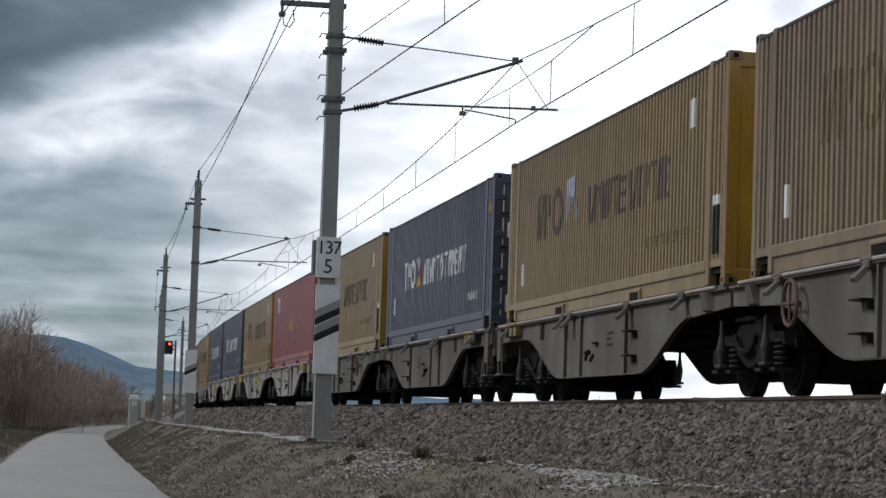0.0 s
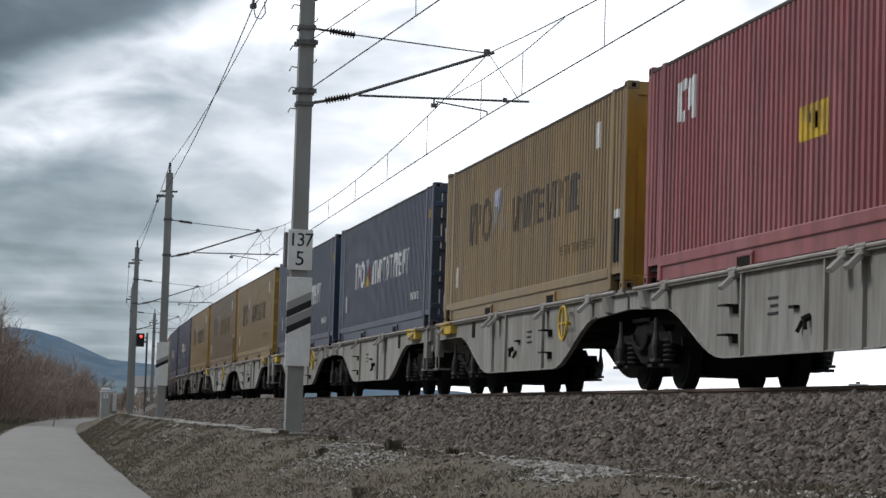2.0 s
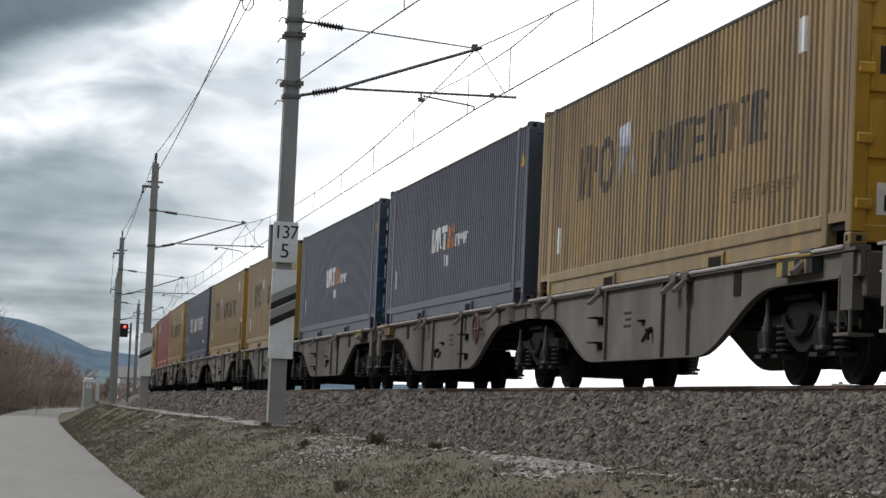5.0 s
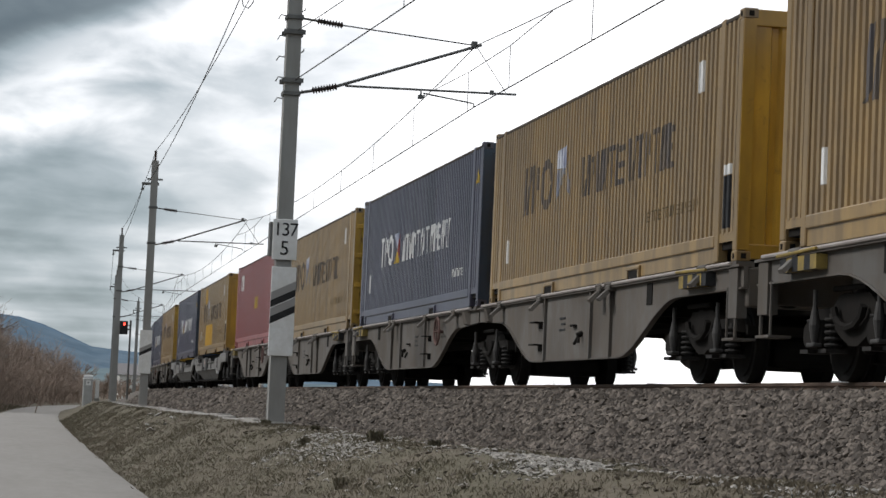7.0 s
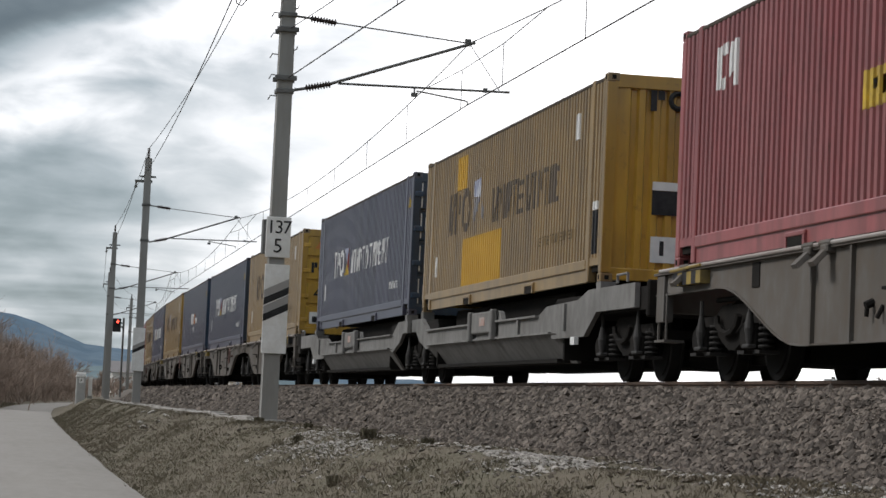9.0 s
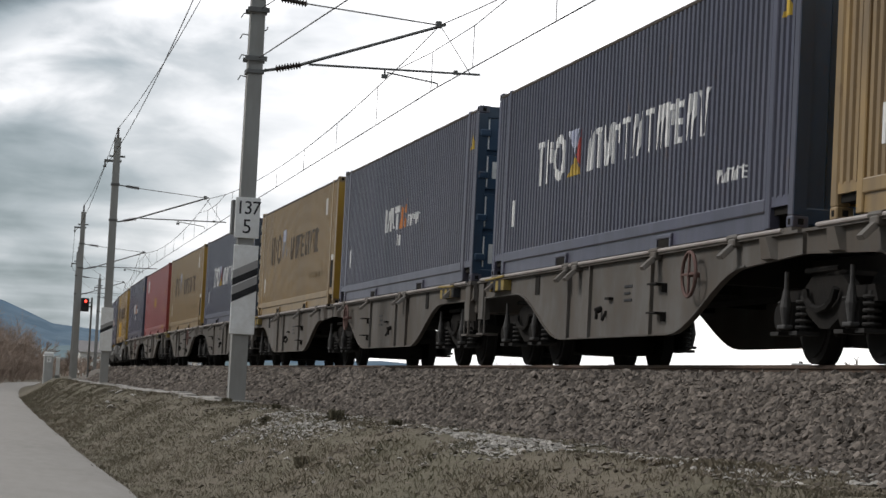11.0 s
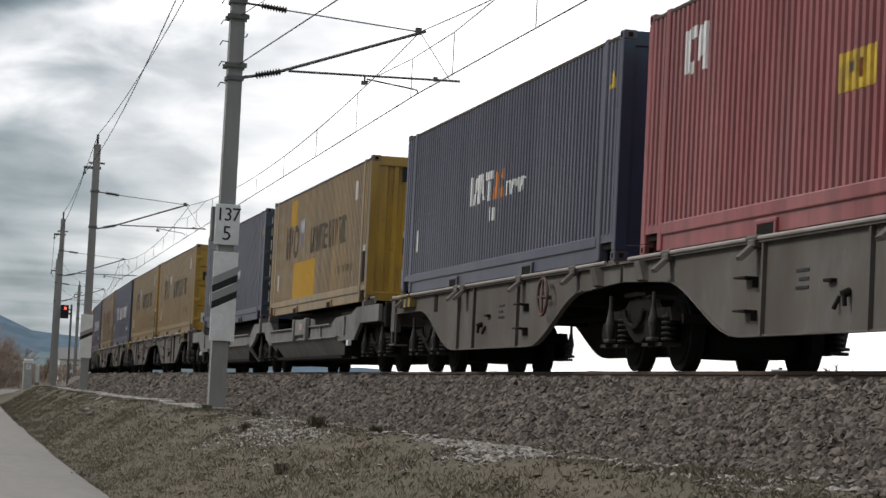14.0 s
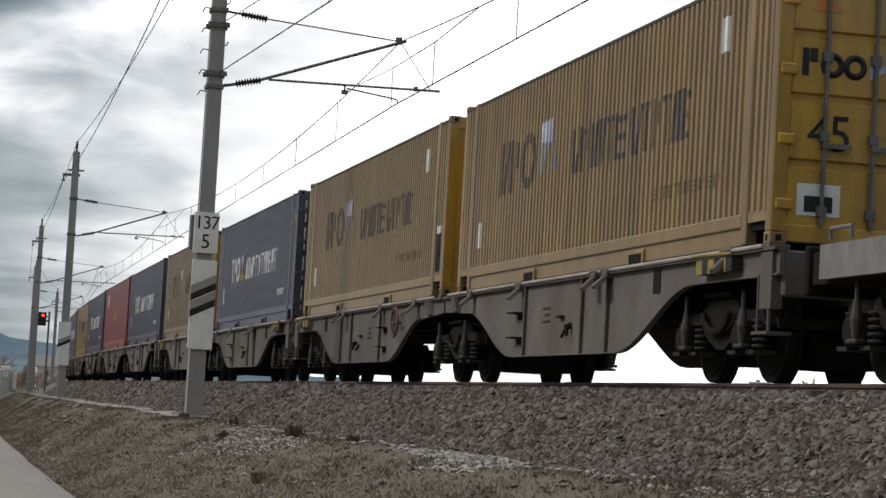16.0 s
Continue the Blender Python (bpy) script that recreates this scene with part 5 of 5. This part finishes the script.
def make_overhead():
    for i, (y, x) in enumerate(MASTS):
        if i == 1:
            make_mast(y, x, -1.12, 9.74, "grey tapering steel mast with brackets, insulators and climbing pegs", True)
        else:
            make_mast(y, x, -.5, 10.1, "grey steel mast with a bracket arm over the track")
    line = tagged(new("overhead_line"), "thin dark contact wire hung from a sagging wire by droppers", "overhead wire")
    stag = [9.55, 8.98, 9.42, 9.95, track_x(190) - .25, track_x(240) + .2, track_x(290) - .2]
    sup = [(s, 8.84) for s in stag]
    V = lambda i, z: (stag[i], MASTS[i][0], z)
    kpts = []
    for i in range(len(MASTS) - 1):
        y0, y1 = MASTS[i][0], MASTS[i + 1][0]
        x0, x1 = sup[i][0], sup[i + 1][0]

        def mess(t):
            return (x0 + (x1 - x0) * t, y0 + (y1 - y0) * t, 8.84 - 2.75 * t * (1 - t))
        kpts += [mess(j / 16) for j in range(16)]
        for t in (.153, .282, .41, .54, .67, .815):
            a = mess(t)
            part("dropper", Shape().tube((stag[i] + (stag[i + 1] - stag[i]) * t, a[1], 7.58), a, .009, 4), COPPER, line)
        # stitch wire below the support
        if i:
            def along(d):
                j = i + 1 if d > 0 else i - 1
                return stag[i] + (stag[j] - stag[i]) * d / (MASTS[j][0] - y0)
            part("stitch_wire", Shape().line([(along(-6.5), y0 - 6.5, 8.52), (along(-3.2), y0 - 3.2, 8.38), (along(.7), y0 + .7, 8.39), (along(5.2), y0 + 5.2, 8.57)], .009, 4), COPPER, line)
            for dy in (-3.2, .7):
                part("dropper", Shape().tube((along(dy), y0 + dy, 7.58), (along(dy), y0 + dy, 8.38), .009, 4), COPPER, line)
    part("contact_wire", Shape().line([V(i, 7.58) for i in range(len(MASTS))], .013, 5), COPPER, line)
    part("catenary_wire", Shape().line(kpts, .011, 5), COPPER, line)
    # the second line that is anchored on the nearest mast
    a = tagged(new("anchored_line"), "second pair of wires anchored on the mast, with droppers", "overhead wire")
    p, q = Vector((5.33, 46.2, 7.87)), Vector((8.4, -4.0, 7.72))
    p2, q2 = Vector((5.33, 46.2, 8.86)), Vector((8.3, -4.0, 8.84))

    def upper(t):
        v = p2.lerp(q2, t)
        v.z -= 1.5 * t * (1 - t)
        return v
    part("contact_wire", Shape().tube(p, q, .012, 5), COPPER, a)
    part("catenary_wire", Shape().line([upper(j / 16) for j in range(17)], .010, 5), COPPER, a)
    for t in (.19, .36, .52, .7):
        part("dropper", Shape().tube(p.lerp(q, t), upper(t), .009, 4), COPPER, a)
    # return conductors on the road side
    f = tagged(new("feeder_wires"), "two return wires sagging from mast to mast", "overhead wire")
    for kk in (0, 1):
        pts = []
        for i in range(len(MASTS) - 1):
            (y0, x0), (y1, x1) = MASTS[i], MASTS[i + 1]
            b0, b1 = (-1.08 if i == 1 else -.46), (-1.08 if i + 1 == 1 else -.46)
            h0, h1 = (9.5 if i == 1 else 9.86), (9.5 if i + 1 == 1 else 9.86)
            A, B = ((x0, y0, 11.46), (x1, y1, 11.46)) if kk == 0 else ((x0 + b0, y0, h0), (x1 + b1, y1, h1))
            A, B = Vector(A), Vector(B)
            for j in range(12):
                v = A.lerp(B, j / 12)
                v.z -= 1.6 * (j / 12) * (1 - j / 12)
                pts.append(v)
        part("wire", Shape().line(pts, .012, 5), COPPER, f)
    lp = Shape()
    pts = [Vector((4.20, 46.3, 9.5)), Vector((4.25, 46.35, 9.3)), Vector((4.36, 46.4, 9.27)), Vector((4.45, 46.4, 9.4)), Vector((4.42, 46.35, 9.62))]
    part("wire", lp.line(pts, .012, 5), COPPER, f)


def make_lineside():
    # red signal
    s = tagged(new("railway_signal"), "black signal head showing a red light on a slim post", "railway signal")
    s.matrix_basis = pose(6.80, 141.5, 1.05)
    part("post", Shape().tube((.42, 0, -.3), (.42, 0, 4.9), .06, 8), GALV, s)
    part("bracket", Shape().box(.2, .46, -.04, .04, 4.3, 4.4).box(.2, .46, -.04, .04, 4.55, 4.62), GALV, s)
    h = part("head", Shape().box(-.22, .26, -.12, .12, 4.05, 4.85, bev=.03), INK_BLACK, s)
    part("lens", Shape().tube((.06, -.12, 4.66), (.06, -.15, 4.66), .075, 16), LAMP_RED, h, "glowing red lens")
    part("hood", Shape().tube((.06, -.12, 4.66), (.06, -.3, 4.64), .13, 12, caps=False), INK_BLACK, h)
    # line telephone housing with its companion post
    c = tagged(new("telephone_housing"), "grey lineside telephone housing with a rounded top and letter F", "telephone box")
    x, y = 150 * math.tan(radians(1.98)), 150.0
    z = max(1.1, bank_z(x, y))
    c.matrix_basis = pose(x, y, z)
    body = Shape().box(-.30, .30, -.25, .25, -.9, 1.32, bev=.04)
    body.tube((-.29, 0, 1.32), (.29, 0, 1.32), .24, 16)
    part("body", body, CABINET, c)
    part("hood", Shape().box(-.33, .33, -.29, .29, 1.28, 1.36, bev=.02), BOARD_WHITE, c)
    part("sign_plate", Shape().box(-.13, .17, -.27, -.252, .90, 1.22, bev=.006), BOARD_WHITE, c)
    part("letter", text_mesh("F", 0.26, INK_BLACK), INK_BLACK, c, at=pose(.02, -.275, .96, 90))
    k = tagged(new("marker_post"), "white painted post beside the telephone housing", "post")
    k.matrix_basis = pose(x + .6, y + .2, z)
    part("post", Shape().box(-.12, .12, -.10, .10, -.9, 1.25, bev=.02), BOARD_WHITE, k)
    part("base", Shape().box(-.17, .17, -.15, .15, -.9, .12, bev=.02), CONCRETE, k)


def make_trough():
    """A concrete cable trough along the shelf, lid by lid, half sunk in the turf."""
    t = tagged(new("cable_trough"), "half-buried pale concrete cable trough with separate lids", "cable trough", kind="structure")
    lid = Shape().box(-.17, .17, -.485, .485, -.12, .03, bev=.012).mesh("lid", [PALE_LID])
    rng = random.Random(5)
    for i in range(75):
        y = 47.5 + i * 1.0
        x = track_x(y) - 4.05
        part("lid", lid, PALE_LID, t, at=pose(x, y, bank_z(x, y) + .035 + rng.uniform(-.03, .02), rng.gauss(0, .6), rng.gauss(0, 1.5), rng.gauss(0, .8)))
    for i in range(9):
        y = 58 + rng.uniform(0, 14)
        x = track_x(y) - 4.9 - rng.uniform(0, .9)
        pts, fs = rock(rng, (0, 0, 0), rng.uniform(.07, .15), .5)
        r = part("rock", Shape().add(pts, fs), PALE_LID, at=pose(x, y, bank_z(x, y) + .03))
        tagged(r, "pale weathered rock lying on the turf bank", "rock", "rocks on the bank")


PALE_LID = material("weathered_pale_concrete", (0.32, 0.305, 0.28), 0.9, second=(0.20, 0.185, 0.16), scale=3, third=(0.40, 0.385, 0.36), scale3=12, bump=0.3, rand=0.15)


# ---- the distance ----
def grow(rng, V, F, p, d, length, r, depth, twigs, n=3):
    """A branch that bends and forks."""
    q = p + d * length
    a = d.orthogonal().normalized()
    b = d.cross(a)
    i0 = len(V)
    for c, rr in ((p, r), (q, r * .62)):
        for j in range(n):
            t = 2 * math.pi * j / n
            V.append(tuple(c + (a * math.cos(t) + b * math.sin(t)) * rr))
    F.extend([(i0 + j, i0 + (j + 1) % n, i0 + n + (j + 1) % n, i0 + n + j) for j in range(n)])
    if depth == 0:
        return
    for _ in range(twigs if depth < 3 else 3):
        t = rng.uniform(.45, 1.0)
        nd = (d + Vector((rng.gauss(0, .5), rng.gauss(0, .5), rng.gauss(.12, .3)))).normalized()
        grow(rng, V, F, p.lerp(q, t), nd, length * rng.uniform(.55, .85), r * .6, depth - 1, twigs, n)


def make_woods():
    rng = random.Random(21)
    V, F = [], []
    for i in range(215):
        # thicket along the far side of the lane, lower with distance
        t = rng.random()
        y = 160 + 175 * t
        x = road_x(y) - ROAD_HALF - 2.0 - rng.random() ** 1.3 * (7.5 + 4 * t)
        size = rng.uniform(.75, 1.15) * (11.4 - 2.6 * t)
        p = Vector((x, y, -.1))
        grow(rng, V, F, p, Vector((rng.gauss(0, .06), rng.gauss(0, .06), 1)).normalized(), size * .30, .10, 4, 4)
        for _ in range(5):
            q = p + Vector((rng.gauss(0, 1.4), rng.gauss(0, 1.4), 0))
            grow(rng, V, F, q, Vector((rng.gauss(0, .3), rng.gauss(0, .3), 1)).normalized(), size * .17, .045, 3, 5)
    tagged(part("thicket", raw_mesh("thicket", V, F, BARK), BARK), "bare brown thicket of trees and shrubs beside the lane", "woodland", kind="stuff")
    # far wood behind, closing the end of the lane
    V, F = [], []
    for i in range(150):
        y = rng.uniform(360, 520)
        x = rng.uniform(-30, 34)
        p = Vector((x, y, -.1))
        grow(rng, V, F, p, Vector((rng.gauss(0, .1), 0, 1)).normalized(), rng.uniform(1.2, 2.2), .22, 3, 6)
    tagged(part("far_wood", raw_mesh("far_wood", V, F, BARK), BARK), "distant bare brown wood at the end of the lane", "woodland", kind="stuff")


def make_tree(x, y, height, mat, seed, label):
    rng = random.Random(seed)
    root = tagged(new("tree"), label, "tree", "bare trees")
    V, F = [], []
    root.matrix_basis = pose(x, y, 0.1)
    part("trunk", Shape().tube((0, 0, -.3), (.05, 0, height * .34), .16, 8, .1), BARK, root)
    for _ in range(7):
        d = Vector((rng.gauss(0, .35), rng.gauss(0, .35), 1)).normalized()
        grow(rng, V, F, Vector((.03, 0, height * rng.uniform(.18, .33))), d, height * .24, .07, 4, 4)
    part("crown", raw_mesh("crown", V, F, mat), mat, root)
    return root


def make_hills():
    def ridge(name, y, z0, heights, mat, label, depth=500):
        """A long hill: its outline given as heights at x, with folds in its slope."""
        xs = np.linspace(heights[0][0], heights[-1][0], 90)
        hx, hz = [a for a, b in heights], [b for a, b in heights]
        rows = 7
        vs, fs = [], []
        for r in range(rows):
            t = r / (rows - 1)
            for x in xs:
                h = float(np.interp(x, hx, hz)) + 4 * noise.noise((x * .012, y * .01, 3)) + 3 * noise.noise((x * .05, 1, 3))
                vs.append((x, y - depth * (1 - t) + 60 * noise.noise((x * .01, t * 3, 5)), z0 + max(0, h) * t ** .8))
        n = len(xs)
        fs = [(r * n + i, r * n + i + 1, r * n + n + i + 1, r * n + n + i) for r in range(rows - 1) for i in range(n - 1)]
        tagged(part(name, Shape().add(vs, fs), mat, smooth=True), label, "hill", kind="structure")
    ridge("hill_far", 3600, -5, [(-1600, 75), (-700, 126), (-330, 124), (-180, 117), (-60, 116), (-15, 120), (22, 119), (58, 108), (92, 91), (135, 76), (205, 70), (320, 52), (700, 45), (1600, 30)], HILL, "wooded hill far beyond the valley, haze painted in blue")
    ridge("hill_near", 2300, -5, [(-1500, 30), (-300, 30), (-40, 22), (40, 22), (100, 32), (160, 30), (400, 24), (1500, 20)], HILL_NEAR, "lower slope with painted haze in front of the far hill", 400)


def make_far_side():
    """What shows under the wagons, beyond the track: shrubs, posts and a pale shed."""
    for i, (x, y, h) in enumerate(((24.5, 62, 3.4), (26.5, 66, 3.0), (33, 118, 3.6), (30, 92, 2.8), (21.5, 76, 2.4), (37, 160, 4.2))):
        make_tree(x, y, h, PALE_TWIG, 70 + i, "pale leafless shrub in the field beyond the track")
    for i, (x, y) in enumerate(((19.0, 52.0), (24.0, 70.0), (22.0, 88.0), (27.0, 112.0), (26.0, 140.0))):
        p = tagged(new("field_post"), "slim grey post in the field beyond the track", "post", "posts beyond the track")
        p.matrix_basis = pose(x, y, .15)
        part("post", Shape().tube((0, 0, -.3), (0, 0, 2.45), .05, 8), GALV, p)
        part("sign_plate", Shape().box(-.25, .25, -.08, -.05, 1.75, 2.4, bev=.01), BOARD_WHITE, p)
    b = tagged(new("shed"), "low white shed far beyond the track", "building")
    b.matrix_basis = pose(62, 190, .2)
    part("wall", Shape().box(-9, 9, -4, 4, -.4, 3.0), PLASTER, b)
    part("roof", Shape().add([(-9.4, -4.4, 2.95), (9.4, -4.4, 2.95), (9.4, 4.4, 2.95), (-9.4, 4.4, 2.95), (-9.4, 0, 4.2), (9.4, 0, 4.2)], [(0, 1, 5, 4), (2, 3, 4, 5), (0, 4, 3), (1, 2, 5), (0, 3, 2, 1)]), ROOF, b)
    for k in (-6, -2, 2, 6):
        part("window", Shape().box(k - .6, k + .6, -4.04, -3.98, 1.1, 2.1, bev=.02), GLASSDARK, b)
    h = tagged(new("house"), "pale farmhouse far down the line", "building")
    h.matrix_basis = pose(29.5, 520, 0)
    part("wall", Shape().box(-5, 5, -5, 5, -.4, 6.0), PLASTER, h)
    part("roof", Shape().add([(-5.4, -5.5, 5.9), (5.4, -5.5, 5.9), (5.4, 5.5, 5.9), (-5.4, 5.5, 5.9), (-5.4, 0, 8.4), (5.4, 0, 8.4)], [(0, 1, 5, 4), (2, 3, 4, 5), (0, 4, 3), (1, 2, 5), (0, 3, 2, 1)]), ROOF, h)
    for k in (-3, 0, 3):
        for zz in (1.2, 3.8):
            part("window", Shape().box(k - .5, k + .5, -5.04, -4.98, zz, zz + 1.2, bev=.02), GLASSDARK, h)


make_ground()
make_track()
make_overhead()
make_signs()
make_lineside()
make_trough()
make_hills()
make_woods()
make_far_side()
make_grass()
for i, (wx, wy, ws) in enumerate(((4.58, 29.0, .18), (4.95, 27.0, .10), (4.2, 33.0, .12), (5.0, 38.0, .12), (3.6, 25.0, .12), (4.9, 44.6, .14), (5.3, 47.2, .12))):
    make_weed(wx, wy, 40 + i, ws)
for i, (wx, wy, wh) in enumerate(((-3.6, 172, 9.4), (-4.6, 186, 11.0), (-3.0, 196, 9.0), (-5.6, 204, 11.5), (-1.8, 214, 8.4))):
    make_tree(wx, wy, wh, PALE_TWIG, 300 + i, "tall bare tree with fine twigs beside the lane")

# ---- the train: its make-up from the head of the clip to the tail ----
# N brownish, Y yellow, P patched yellow, B blue, U grey-blue, R red; capital: plain end towards the road end, small: doors
ORDER = "NYbYrYbByNyUuYYByRPbyBuYbYrUPuyYbNbRbYBYYBYb"
KINDS = {"n": "brown", "y": "yellow", "p": "patched", "b": "ferry", "u": "unit", "r": "red"}
LOOKS = {"n": "sun-bleached brownish ochre corrugated container, faded marks", "y": "weathered yellow corrugated container, faded navy marks", "p": "weathered yellow corrugated container, fresh yellow patches",
         "b": "dark blue corrugated container, white marks", "u": "grey-blue corrugated container, white and orange marks", "r": "faded oxide-red corrugated container, yellow labels"}
POCKETS = (18, 28)
TURNED = (0, 22)                       # wagons that run the other way round
SPEED, START = 28.32, 13.04
STRIPED = [STEP_YELLOW, INK_BLACK]


def make_train():
    """All vehicles and boxes, with the place of each along the line at the start."""
    made, ends, s = [], [], START
    for k in range(len(ORDER)):
        ends.append((s, s + CON_L))
        s += CON_L
        if k in POCKETS:
            s += POCKET_IN
        elif k % 2 == 0:
            s += GAP_IN
        elif k + 1 in POCKETS or k - 1 in POCKETS:
            s += POCKET_END
        else:
            s += 1.542
    first = {}
    for k, c in enumerate(ORDER):
        a = (ends[k][0] + ends[k][1]) / 2
        if c not in first:
            look_of = LOOKS[c.lower()] + (", door end first" if c.islower() else ", plain end first")
            first[c] = ob = make_container(KINDS[c.lower()], c.islower(), look_of)
        else:
            ob = copy_thing(first[c], Matrix.Identity(4))
        made.append((ob, a, RAIL_Z + CON_Z))
    kinds = {}
    for k in range(0, len(ORDER) - 1, 2):
        mid = (ends[k][1] + ends[k + 1][0]) / 2
        kind = "pocket" if k in POCKETS else "clean" if 4 <= k <= 8 else "turned" if k in TURNED else "dirty"
        if kind in kinds:
            ob = copy_thing(kinds[kind], Matrix.Identity(4))
        elif kind == "pocket":
            ob = make_pocket_wagon(POCKET_GREY, "dusty grey double pocket wagon carrying two containers")
        elif kind == "clean":
            ob = make_wagon(WAGON_CLEAN, [INK_YELLOW, INK_YELLOW], INK_YELLOW, "light grey articulated container wagon with yellow steps and handbrake wheel")
        else:
            ob = make_wagon(WAGON, STRIPED, RUSTY, "grimy grey articulated container wagon with striped yellow steps", -2.6 if kind == "turned" else 3.35)
        kinds.setdefault(kind, ob)
        made.append((ob, mid, RAIL_Z))
    return made


TRAIN = make_train()
make_ballast_stones()


def motions():
    for ob, a, z in TRAIN:
        rows = []
        for t in (0, 2, 4, 6, 8, 10, 12, 14, 16):
            s = a - SPEED * t + 0.0065 * t * t
            rows.append((t, track_pose(s, z)))
        walk(ob, rows)


motions()
